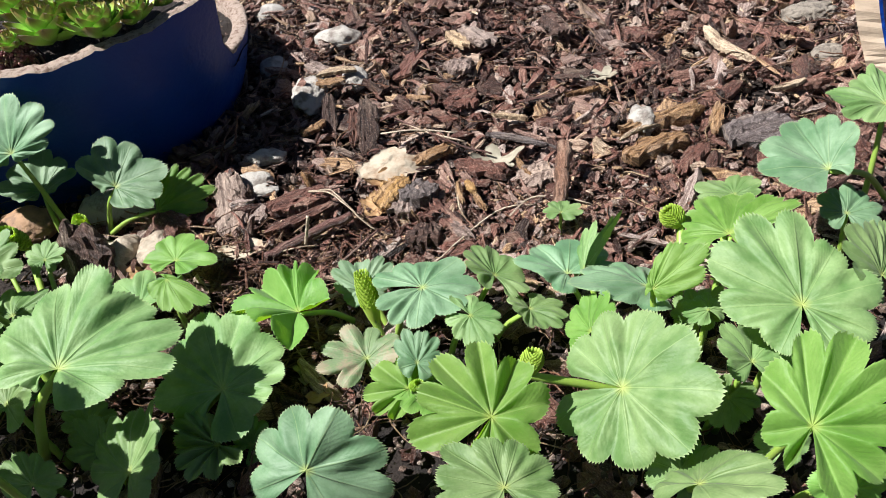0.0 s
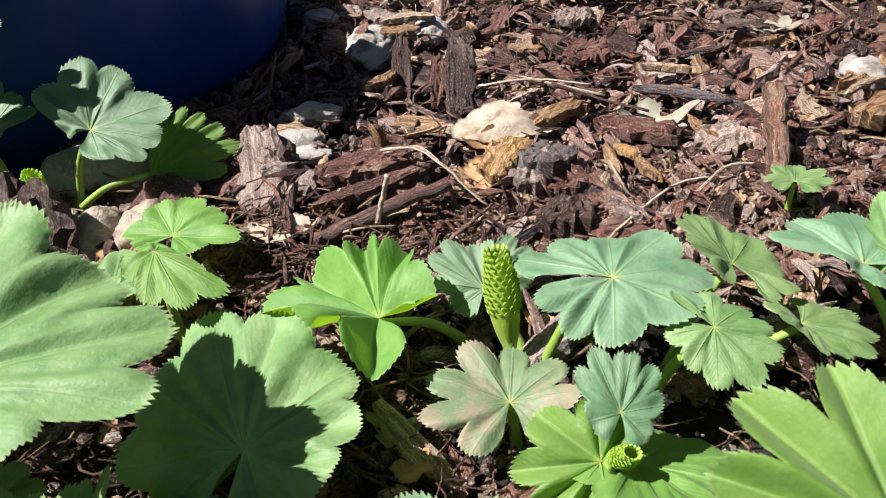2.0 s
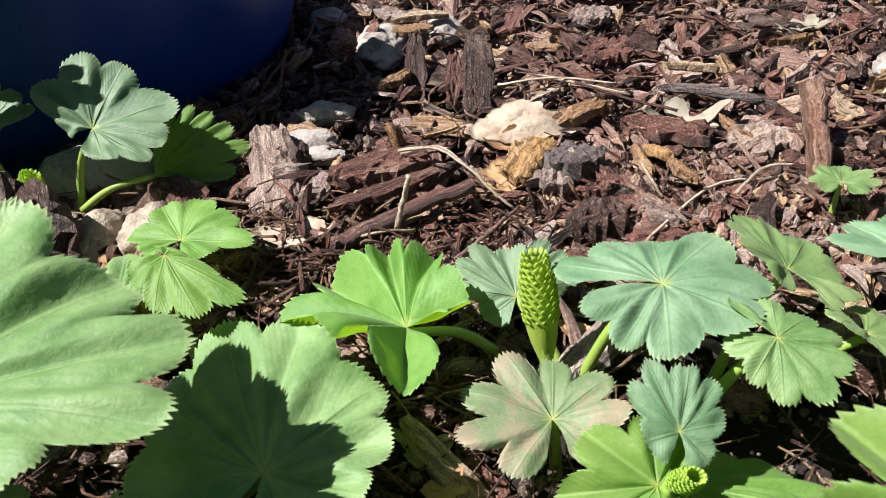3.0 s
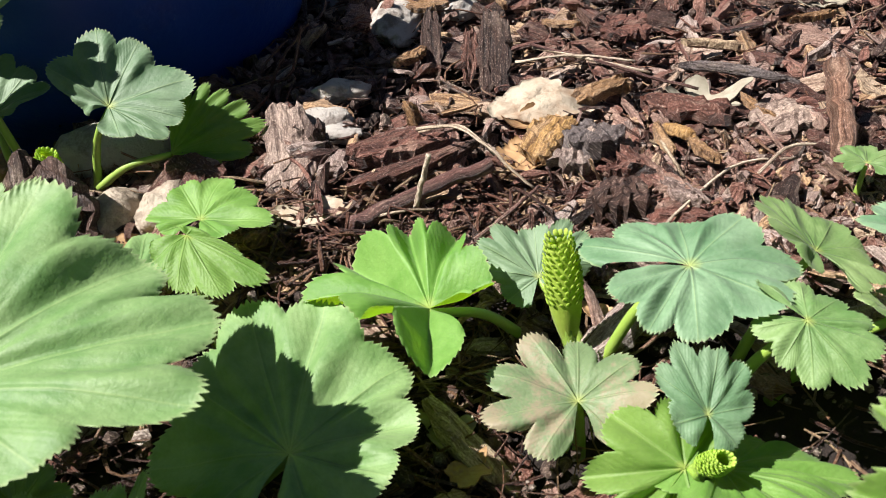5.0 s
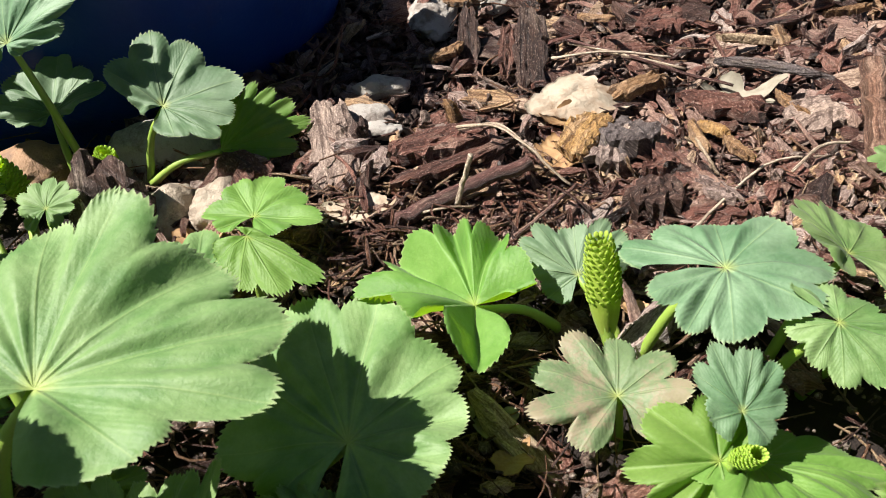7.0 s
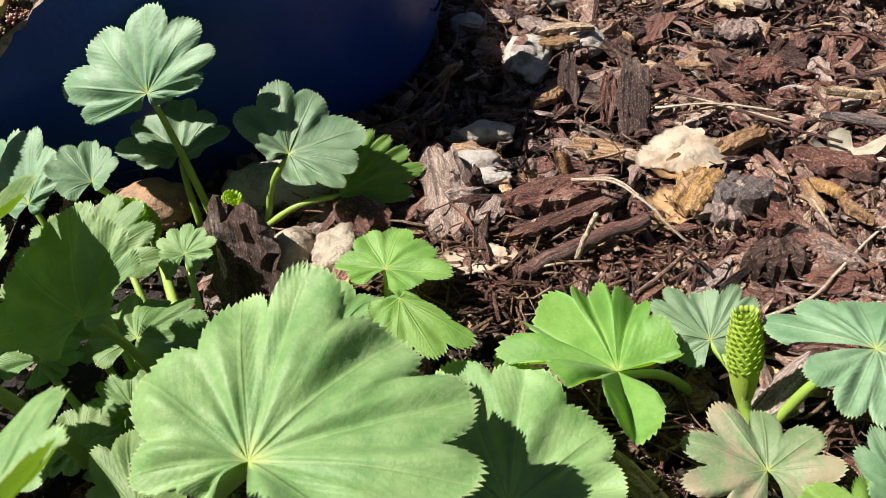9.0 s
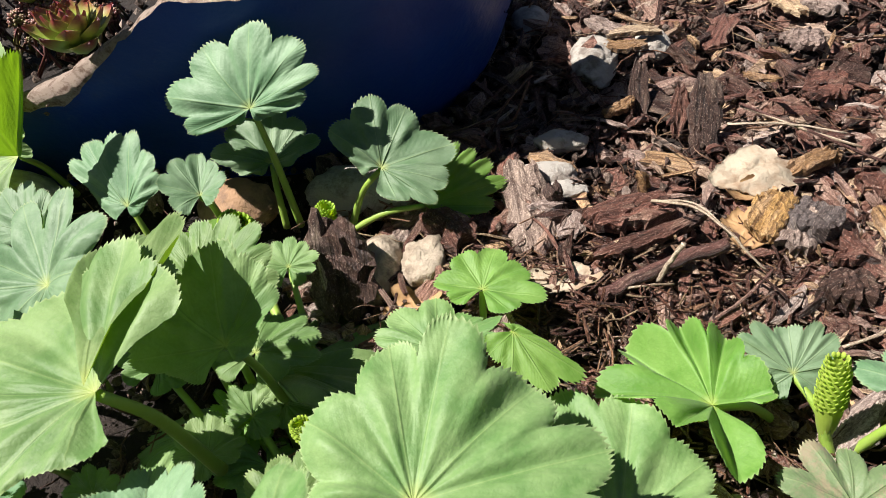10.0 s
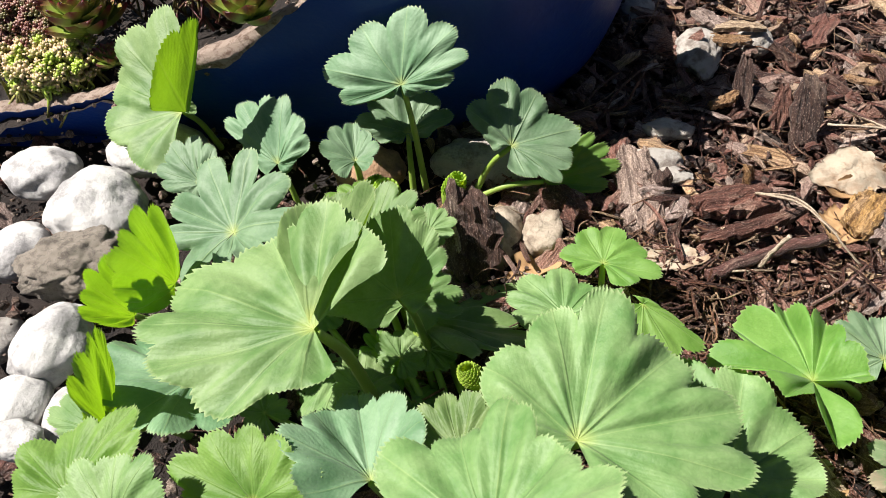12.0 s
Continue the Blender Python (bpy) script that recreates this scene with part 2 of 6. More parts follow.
DRY_LEAF = stone_material("dry_leaf", (0.42, 0.355, 0.27), (0.27, 0.17, 0.10), 0.8, 110, 0.5)
TAN_LEAF = stone_material("tan_leaf", (0.40, 0.25, 0.12), (0.22, 0.11, 0.05), 0.8, 90, 0.25)
GREY_LEAF = stone_material("grey_leaf", (0.30, 0.275, 0.21), (0.19, 0.155, 0.11), 0.8, 110, 0.25)
WHITE_STONE = stone_material("white_stone", (0.54, 0.53, 0.52), (0.20, 0.195, 0.20), 0.85, 75, 0.4)
CREAM_STONE = stone_material("cream_stone", (0.44, 0.37, 0.29), (0.19, 0.14, 0.10), 0.85, 120, 0.8)
LIMESTONE = stone_material("limestone", (0.47, 0.44, 0.40), (0.20, 0.165, 0.14), 0.95, 140, 0.9)
GREY_STONE = stone_material("grey_stone", (0.40, 0.38, 0.35), (0.17, 0.15, 0.14), 0.8, 130)
BROWN_STONE = stone_material("brown_stone", (0.34, 0.20, 0.11), (0.12, 0.07, 0.05), 0.8)
ROUGH_ROCK = stone_material("rough_rock", (0.38, 0.33, 0.275), (0.15, 0.125, 0.105), 0.85, 330, 1.0)


def soil_material():
    m, nt, b = material("soil")
    pos = nt.nodes.new("ShaderNodeTexCoord").outputs["Object"]
    n1 = noisen(nt, pos, 70, 6, 0.7)
    n2 = noisen(nt, pos, 700, 5, 0.7)
    col = ramp(nt, n1, [(0.3, (0.008, 0.005, 0.004)), (0.5, (0.022, 0.012, 0.008)), (0.72, (0.042, 0.026, 0.019))])
    col = mixc(nt, mathn(nt, "MULTIPLY", n2, 0.6), col, mixc(nt, 1.0, col, (0.35, 0.32, 0.3), "MULTIPLY"))
    nt.links.new(col, b.inputs["Base Color"])
    b.inputs["Roughness"].default_value = 0.85
    bumpn(nt, b, mathn(nt, "ADD", n1, n2), 1.0, 0.003)
    return m


GRIT = bark_material("grit", [(0.0, (0.16, 0.09, 0.07)), (0.5, (0.32, 0.21, 0.16)), (1.0, (0.54, 0.43, 0.36))], False, 0.8, 0.3)
SOIL = soil_material()


def glaze_material():
    m, nt, b = material("cobalt_glaze")
    pos = nt.nodes.new("ShaderNodeTexCoord").outputs["Object"]
    n1 = noisen(nt, pos, 25, 5, 0.6)
    n2 = noisen(nt, pos, 420, 4, 0.7)
    col = mixc(nt, n1, (0.003, 0.022, 0.15), (0.007, 0.052, 0.31))
    scuff = nt.nodes.new("ShaderNodeMapRange")
    for i, val in ((1, 0.62), (2, 0.74)):
        scuff.inputs[i].default_value = val
    nt.links.new(noisen(nt, pos, 55, 8, 0.78), scuff.inputs[0])
    col = mixc(nt, mathn(nt, "MULTIPLY", scuff.outputs[0], 0.30), col, (0.16, 0.20, 0.28))
    mud = nt.nodes.new("ShaderNodeMapRange")
    for i, val in ((1, 0.56), (2, 0.70)):
        mud.inputs[i].default_value = val
    nt.links.new(noisen(nt, pos, 16, 7, 0.7), mud.inputs[0])
    col = mixc(nt, mathn(nt, "MULTIPLY", mud.outputs[0], 0.4), col, (0.035, 0.030, 0.030))
    f = nt.nodes.new("ShaderNodeMapRange")
    for i, val in ((1, 0.68), (2, 0.78)):
        f.inputs[i].default_value = val
    nt.links.new(mathn(nt, "ADD", mathn(nt, "MULTIPLY", n1, 0.45), mathn(nt, "MULTIPLY", n2, 0.62)), f.inputs[0])
    col = mixc(nt, mathn(nt, "MULTIPLY", f.outputs[0], 0.35), col, (0.22, 0.26, 0.34))
    nt.links.new(col, b.inputs["Base Color"])
    nt.links.new(mathn(nt, "MULTIPLY_ADD", n2, 0.35, 0.22), b.inputs["Roughness"])
    b.inputs["Specular IOR Level"].default_value = 0.3
    bumpn(nt, b, mathn(nt, "ADD", mathn(nt, "MULTIPLY", n1, 2.0), mathn(nt, "MULTIPLY", n2, 0.3)), 0.35, 0.002)
    return m


GLAZE = glaze_material()
PALE_CLAY = stone_material("pale_clay", (0.56, 0.44, 0.33), (0.46, 0.34, 0.25), 0.6, 160, 0.25)
TERRACOTTA = stone_material("terracotta", (0.54, 0.42, 0.35), (0.20, 0.115, 0.08), 0.95, 420, 1.0)


def rosette_material(name, low, high, tip, other=None):
    """Fleshy leaves whose colour turns towards their tips."""
    m, nt, b = material(name)
    uv = nt.nodes.new("ShaderNodeUVMap").outputs[0]
    sep = nt.nodes.new("ShaderNodeSeparateXYZ")
    nt.links.new(uv, sep.inputs[0])
    pos = nt.nodes.new("ShaderNodeTexCoord").outputs["Object"]
    t = mathn(nt, "ADD", sep.outputs[1], mathn(nt, "MULTIPLY_ADD", noisen(nt, pos, 150, 3), 0.4, -0.2))
    col = ramp(nt, t, [(0.1, low), (0.62, high), (0.92, tip)])
    if other:
        patch = nt.nodes.new("ShaderNodeMapRange")
        for i, val in ((1, 0.5), (2, 0.6)):
            patch.inputs[i].default_value = val
        nt.links.new(noisen(nt, pos, 170, 2), patch.inputs[0])
        col = mixc(nt, patch.outputs[0], col, other)
    nt.links.new(col, b.inputs["Base Color"])
    b.inputs["Roughness"].default_value = 0.38
    b.inputs["Subsurface Weight"].default_value = 0.2
    b.inputs["Subsurface Radius"].default_value = (0.003, 0.003, 0.001)
    return m


HOUSELEEK = rosette_material("houseleek", (0.24, 0.38, 0.06), (0.24, 0.30, 0.06), (0.20, 0.028, 0.035))
GREEN_HOUSELEEK = rosette_material("green_houseleek", (0.22, 0.46, 0.05), (0.24, 0.46, 0.06), (0.22, 0.16, 0.05))
STONECROP = rosette_material("stonecrop", (0.26, 0.25, 0.08), (0.42, 0.38, 0.16), (0.52, 0.36, 0.24), (0.30, 0.40, 0.05))
STONECROP_RED = rosette_material("stonecrop_red", (0.09, 0.03, 0.03), (0.16, 0.055, 0.05), (0.26, 0.14, 0.11), (0.14, 0.13, 0.05))


# ---- mesh helpers ----
def mesh_object(name, verts, faces, mat, uvs=None, parent=None, smooth=True, label=""):
    me = bpy.data.meshes.new(name)
    me.from_pydata([tuple(v) for v in verts], [], faces)
    if uvs is not None:
        layer = me.uv_layers.new(name="UVMap")
        idx = np.zeros(len(me.loops), dtype=np.int32)
        me.loops.foreach_get("vertex_index", idx)
        layer.data.foreach_set("uv", np.asarray(uvs, dtype=np.float32)[idx].ravel())
    if smooth:
        me.polygons.foreach_set("use_smooth", np.ones(len(me.polygons), dtype=bool))
    me.materials.append(mat)
    me.update()
    ob = new(name, me)
    if parent:
        ob.parent = parent
    if label:
        ob["label"] = label
    return ob


def curve_points(points, n):
    """A smooth line through some points (Catmull-Rom)."""
    p = [Vector(q) for q in points]
    p = [p[0] * 2 - p[1]] + p + [p[-1] * 2 - p[-2]]
    out = []
    segs = len(p) - 3
    for i in range(n + 1):
        f = i / n * segs
        k = min(int(f), segs - 1)
        t = f - k
        a, b, c, d = p[k:k + 4]
        out.append(0.5 * ((2 * b) + (c - a) * t + (2 * a - 5 * b + 4 * c - d) * t * t + (3 * b - a - 3 * c + d) * t * t * t))
    return out


def tube_data(points, r0, r1, sides=7, rng=None, rough=0.0):
    verts, faces, uvs = [], [], []
    n = len(points)
    ref = Vector((0.31, 0.2, 0.93))
    length = 0.0
    for i, p in enumerate(points):
        d = (points[min(i + 1, n - 1)] - points[max(i - 1, 0)]).normalized()
        x = d.cross(ref).normalized()
        y = d.cross(x)
        if i:
            length += (p - points[i - 1]).length
        r = r0 + (r1 - r0) * i / (n - 1)
        for k in range(sides):
            a = 2 * math.pi * k / sides
            rr = r * (1 + (rng.uniform(-rough, rough) if rng else 0))
            verts.append(p + x * (rr * math.cos(a)) + y * (rr * math.sin(a)))
            uvs.append((length, r0 * a))
    for i in range(n - 1):
        for k in range(sides):
            k2 = (k + 1) % sides
            faces.append((i * sides + k, i * sides + k2, (i + 1) * sides + k2, (i + 1) * sides + k))
    faces.append(tuple(range(sides))[::-1])
    faces.append(tuple((n - 1) * sides + k for k in range(sides)))
    return verts, faces, uvs


def ground_height(x, y):
    """The lie of the bed: small lumps, level on the whole."""
    v = noise.noise((x * 14, y * 14, 0.3)) * 0.0035 + noise.noise((x * 45, y * 45, 2.1)) * 0.0016
    return v


# ---- ground ----
def axis(lo, hi, step, far):
    inner = list(np.arange(lo, hi + step / 2, step))
    out, d = [], step
    x = hi
    while x < far:
        d *= 1.5
        x += d
        out.append(x)
    back, d = [], step
    x = lo
    while x > -far:
        d *= 1.5
        x -= d
        back.append(x)
    return back[::-1] + inner + out


def build_ground():
    xs, ys = axis(-0.5, 0.4, 0.006, 300), axis(0.0, 0.6, 0.006, 300)
    nx = len(xs)
    verts = []
    for y in ys:
        for x in xs:
            near = 1.0 if -0.7 < x < 0.7 and -0.4 < y < 1.0 else 0.0
            verts.append((x, y, (ground_height(x, y) - 0.004) * near - 0.004 * (1 - near)))
    faces = [(j * nx + i, j * nx + i + 1, (j + 1) * nx + i + 1, (j + 1) * nx + i) for j in range(len(ys) - 1) for i in range(nx - 1)]
    return tagged(mesh_object("ground", verts, faces, SOIL), "dark crumbly garden soil under bark mulch", "ground", kind="structure")


ground = build_ground()


# ---- bark chips ----
def chip_data(rng, length, width, height, nu=5, nv=3, splinter=0.25, bow=0.1, taper=0.25, lumpy=0.09, ragged=0.1):
    """A torn flake of bark: uneven plates, ragged ends, its own thickness."""
    verts, uvs, faces = [], [], []
    head = [rng.uniform(0, splinter) * length for _ in range(nv + 1)]
    tail = [rng.uniform(0, splinter) * length for _ in range(nv + 1)]
    for ends in (head, tail):
        ends[:] = [(ends[max(j - 1, 0)] + 1.4 * ends[j] + ends[min(j + 1, nv)]) / 3.4 for j in range(nv + 1)]
    bend = rng.uniform(-bow, bow) * length
    side = rng.uniform(-bow, bow) * length * 0.5
    t0, t1 = rng.uniform(0, taper), rng.uniform(0, taper)
    cols = nu + 1
    swell = [1 + rng.uniform(-ragged, ragged * 0.5) for _ in range(cols)]
    groove = [rng.uniform(-1, 1) for _ in range(nv + 1)]
    groove = [(groove[max(j - 1, 0)] + 1.5 * groove[j] + groove[min(j + 1, nv)]) / 3.0 for j in range(nv + 1)]
    lumps = [[g * 0.8 + rng.uniform(-0.45, 0.45) for _ in range(cols)] for g in groove]
    for layer in (1, -1):
        for j in range(nv + 1):
            v = j / nv * 2 - 1
            for i in range(cols):
                u = i / nu * 2 - 1
                lo, hi = -length / 2 + head[j], length / 2 - tail[j]
                x = lo + (hi - lo) * (u + 1) / 2 + rng.uniform(-0.32, 0.32) * length / (nu + 1)
                wf = (1 - (t0 if u < 0 else t1) * abs(u) ** 1.5) * (1 - 0.3 * abs(u) ** 6) * swell[i]
                y = v * width / 2 * wf + side * (1 - u * u) + rng.uniform(-0.3, 0.3) * width / (nv + 2)
                edge = 0.72 if (j in (0, nv) or i in (0, nu)) else 1.0
                z = layer * height / 2 * edge * rng.uniform(0.85, 1.12) + bend * (1 - u * u) * 0.6 + lumps[j][i] * (lumpy * width + 0.1 * height)
                verts.append((x, y, z))
                uvs.append((x, y + (0.4 * width if layer < 0 else 0)))
    n = cols * (nv + 1)
    for j in range(nv):
        for i in range(nu):
            a = j * cols + i
            faces.append((a, a + 1, a + cols + 1, a + cols))
            faces.append((n + a, n + a + cols, n + a + cols + 1, n + a + 1))
    for i in range(nu):
        faces.append((i + 1, i, n + i, n + i + 1))
        a = nv * cols + i
        faces.append((a, a + 1, n + a + 1, n + a))
    for j in range(nv):
        a = j * cols
        faces.append((a, a + cols, n + a + cols, n + a))
        a = j * cols + nu
        faces.append((a + cols, a, n + a, n + a + cols))
    return verts, faces, uvs


POT_C, POT_R, POT_FOOT, POT_TOP, POT_LONG = (-0.187, 0.317), 0.092, 0.068, 0.076, 0.15


def in_pot(x, y, grow=0.0):
    dx = x - POT_C[0]
    dx = 0 if -POT_LONG < dx < 0 else (dx if dx > 0 else dx + POT_LONG)
    return math.hypot(dx, y - POT_C[1]) < POT_FOOT + grow


def mulch_depth(x, y):
    """How thick the mulch lies: thick over the open bed, thin among the plants and stones."""
    edge = 0.165 + 0.02 * math.sin(x * 40)
    if x < -0.16:
        return 0.5 if y < 0.19 and x > -0.2 else 0.12
    return 1.0 if y > edge else 0.8


def random_chip(rng):
    k = rng.random()
    if k < 0.62:
        length = rng.uniform(0.007, 0.018)
        return length, length * rng.uniform(0.22, 0.6), rng.uniform(0.0012, 0.0032)
    if k < 0.82:
        length = rng.uniform(0.014, 0.032)
        return length, length * rng.uniform(0.12, 0.35), rng.uniform(0.002, 0.005)
    length = rng.uniform(0.004, 0.009)
    return length, length * rng.uniform(0.3, 0.9), rng.uniform(0.001, 0.0025)


def chip_pose(rng, x, y, lift, steep=16):
    return Matrix.LocRotScale((x, y, ground_height(x, y) + lift), Euler((radians(rng.gauss(0, steep)), radians(rng.gauss(0, steep)), rng.uniform(0, 2 * math.pi))), None)


def build_mulch():
    rng = random.Random(11)
    verts, faces, uvs = [], [], []

    def add(data, m):
        base = len(verts)
        verts.extend(m @ Vector(v) for v in data[0])
        faces.extend(tuple(base + i for i in f) for f in data[1])
        uvs.extend(data[2])

    count = 0
    while count < 4700:
        x, y = rng.uniform(-0.42, 0.30), rng.uniform(0.02, 0.56)
        if in_pot(x, y, 0.004) or rng.random() > mulch_depth(x, y):
            continue
        near = 0.15 < y < 0.42 and -0.17 < x < 0.22
        if not near and rng.random() < 0.45:
            continue
        count += 1
        add(chip_data(rng, *random_chip(rng), 5, 3, 0.34, 0.13, 0.6, 0.12, 0.4), chip_pose(rng, x, y, rng.uniform(-0.003, 0.006), 24))
    count = 0
    while count < 1500:
        x, y = rng.uniform(-0.16, 0.24), rng.uniform(0.15, 0.46)
        if in_pot(x, y, 0.008):
            continue
        count += 1
        length = rng.uniform(0.009, 0.026)
        add(chip_data(rng, length, rng.uniform(0.0008, 0.0026), rng.uniform(0.0006, 0.0016), 5, 1, 0.3, 0.12, 0.7), chip_pose(rng, x, y, rng.uniform(0.002, 0.009), 20))
    for cx, cy, sx, sy, many in ((0.019, 0.203, 0.022, 0.014, 900), (-0.010, 0.193, 0.020, 0.010, 600), (0.075, 0.21, 0.03, 0.016, 500)):
        for _ in range(many):
            x, y = rng.gauss(cx, sx), rng.gauss(cy, sy)
            length = rng.uniform(0.002, 0.009)
            add(chip_data(rng, length, length * rng.uniform(0.2, 0.8), rng.uniform(0.0005, 0.0016), 3, 2, 0.34, 0.13, 0.6, 0.15, 0.4), chip_pose(rng, x, y, rng.uniform(0.002, 0.008), 30))
    tagged(mesh_object("bark_mulch", verts, faces, MULCH, uvs, smooth=False), "red-brown shredded bark mulch spread over the bed", "mulch", kind="stuff")
    verts, faces, uvs = [], [], []
    count = 0
    while count < 7000:
        x, y = rng.uniform(-0.40, 0.26), rng.uniform(0.03, 0.48)
        if in_pot(x, y, 0.002) or rng.random() > mulch_depth(x, y):
            continue
        count += 1
        length = rng.uniform(0.004, 0.017) * (1.6 if rng.random() < 0.1 else 1)
        a = rng.uniform(0, 2 * math.pi)
        p = Vector((x, y, ground_height(x, y) + rng.uniform(0.001, 0.008)))
        d = Vector((math.cos(a), math.sin(a), rng.gauss(0, 0.25)))
        s = Vector((-d.y, d.x, rng.uniform(-0.5, 0.5)))
        bend = rng.uniform(-0.25, 0.25) * length
        pts = [p + d * (length * (k / 4 - 0.5)) + s * (bend * (1 - (k / 2 - 1) ** 2)) for k in range(5)]
        r = rng.uniform(0.00014, 0.00042)
        add(tube_data(pts, r, r * 0.6, 4), Matrix())
    for cx, cy, sx, sy, many in ((-0.045, 0.196, 0.03, 0.008, 420), (0.02, 0.205, 0.03, 0.010, 260), (-0.058, 0.150, 0.014, 0.014, 220), (-0.13, 0.135, 0.016, 0.014, 160)):
        for _ in range(many):
            x, y = rng.gauss(cx, sx), rng.gauss(cy, sy)
            p = Vector((x, y, ground_height(x, y) + rng.uniform(0.001, 0.007)))
            pts = [p + Vector((rng.gauss(0, 0.004), rng.gauss(0, 0.003), rng.gauss(0, 0.0018))) for _ in range(3)]
            r = rng.uniform(0.00015, 0.0005)
            add(tube_data(curve_points(pts, 6), r, r * 0.5, 4), Matrix())
    count = 0
    while count < 260:
        x, y = rng.gauss(-0.075, 0.02), rng.gauss(0.185, 0.009)
        count += 1
        p = Vector((x, y, ground_height(x, y) + rng.uniform(0.002, 0.009)))
        pts = [p + Vector((rng.gauss(0, 0.003), rng.gauss(0, 0.003), rng.gauss(0, 0.002))) for _ in range(4)]
        r = rng.uniform(0.0002, 0.0006)
        add(tube_data(curve_points(pts, 8), r, r * 0.5, 4), Matrix())
    tagged(mesh_object("bark_fibres", verts, faces, FIBRE, uvs), "fine loose bark fibres and needles on the mulch", "fibres", kind="stuff")


build_mulch()


def build_crumbs():
    """Soil crumbs and grit lying between the chips and under the plants."""
    rng = random.Random(5)
    bm = bmesh.new()
    bmesh.ops.create_icosphere(bm, subdivisions=1, radius=1.0)
    ico_v = [v.co.copy() for v in bm.verts]
    ico_f = [tuple(v.index for v in f.verts) for f in bm.faces]
    bm.free()
    verts, faces, uvs = [], [], []
    for _ in range(20000):
        x, y = rng.uniform(-0.36, 0.22), rng.uniform(0.04, 0.42)
        if in_pot(x, y):
            continue
        s = 0.0003 + 0.0016 * rng.random() ** 3
        p = Vector((x, y, ground_height(x, y) - 0.003 + rng.uniform(0, 0.010)))
        base = len(verts)
        for v in ico_v:
            verts.append(p + v * (s * rng.uniform(0.65, 1.25)))
            uvs.append((v.x * s, v.y * s))
        faces.extend(tuple(base + i for i in f) for f in ico_f)
    tagged(mesh_object("soil_crumbs", verts, faces, CRUMB, uvs, smooth=False), "grey-brown soil crumbs between the bark", "soil", kind="stuff")
    verts, faces, uvs = [], [], []
    for cx, cy, spread, many in ((0.019, 0.205, 0.018, 900), (-0.009, 0.194, 0.018, 500)):
        for _ in range(many):
            x, y = rng.gauss(cx, spread), rng.gauss(cy, spread * 0.7)
            s = 0.00012 + 0.0006 * rng.random() ** 3
            p = Vector((x, y, ground_height(x, y) + rng.uniform(0.002, 0.0085)))
            base = len(verts)
            for v in ico_v:
                verts.append(p + v * (s * rng.uniform(0.65, 1.25)))
                uvs.append((v.x * s, v.y * s))
            faces.extend(tuple(base + i for i in f) for f in ico_f)
    tagged(mesh_object("fine_grit", verts, faces, GRIT, uvs, smooth=False), "pale grey-brown dusty grit on the mulch", "grit", kind="stuff")


build_crumbs()


def build_top_chips():
    """The loose flakes on top of the open bed, each one lying by itself."""
    rng = random.Random(23)
    shapes = []
    for k in range(36):
        length, width, height = random_chip(rng)
        length, width = length * 1.25, width * 1.2
        v, f, u = chip_data(rng, length, width, height, 6, 3, 0.32, 0.12, 0.55, 0.11, 0.35)
        ob = mesh_object("bark_chip", v, f, CHIP, u, ground, smooth=False)
        shapes.append(ob.data)
        bpy.data.objects.remove(ob)
    count = 0
    while count < 300:
        x, y = rng.uniform(-0.13, 0.19), rng.uniform(0.165, 0.40)
        if in_pot(x, y, 0.012):
            continue
        count += 1
        ob = new("bark_chip", shapes[count % 36])
        ob.parent = ground
        ob.matrix_basis = chip_pose(rng, x, y, rng.uniform(0.003, 0.008), 22)


# ---- loose things on the bed ----
def flake(name, label, category, mat, x, y, z, length, width, height, yaw, pitch=0.0, roll=0.0, seed=1, nu=12, nv=7, splinter=0.10, bow=0.05, taper=0.2, torn=1.0):
    rng = random.Random(seed)
    v, f, u = chip_data(rng, length * 1.12, width * 1.1, height * 0.8, nu, nv, splinter + 0.14 * torn, bow + 0.04, taper + 0.25 * torn, 0.04 + 0.06 * torn, 0.06 + 0.28 * torn)
    ob = mesh_object(name, v, f, mat, u, smooth=False)
    ob.matrix_basis = pose(x, y, z, roll, pitch, yaw)
    return tagged(ob, label, category)


def rod(name, label, category, mat, points, r0, r1, seed=1, rough=0.12, sides=8):
    rng = random.Random(seed)
    pts = curve_points(points, 14)
    pts = [p + Vector((rng.gauss(0, r0 * 0.12), rng.gauss(0, r0 * 0.12), rng.gauss(0, r0 * 0.12))) for p in pts]
    v, f, u = tube_data(pts, r0, r1, sides, rng, rough)
    return tagged(mesh_object(name, v, f, mat, u), label, category)


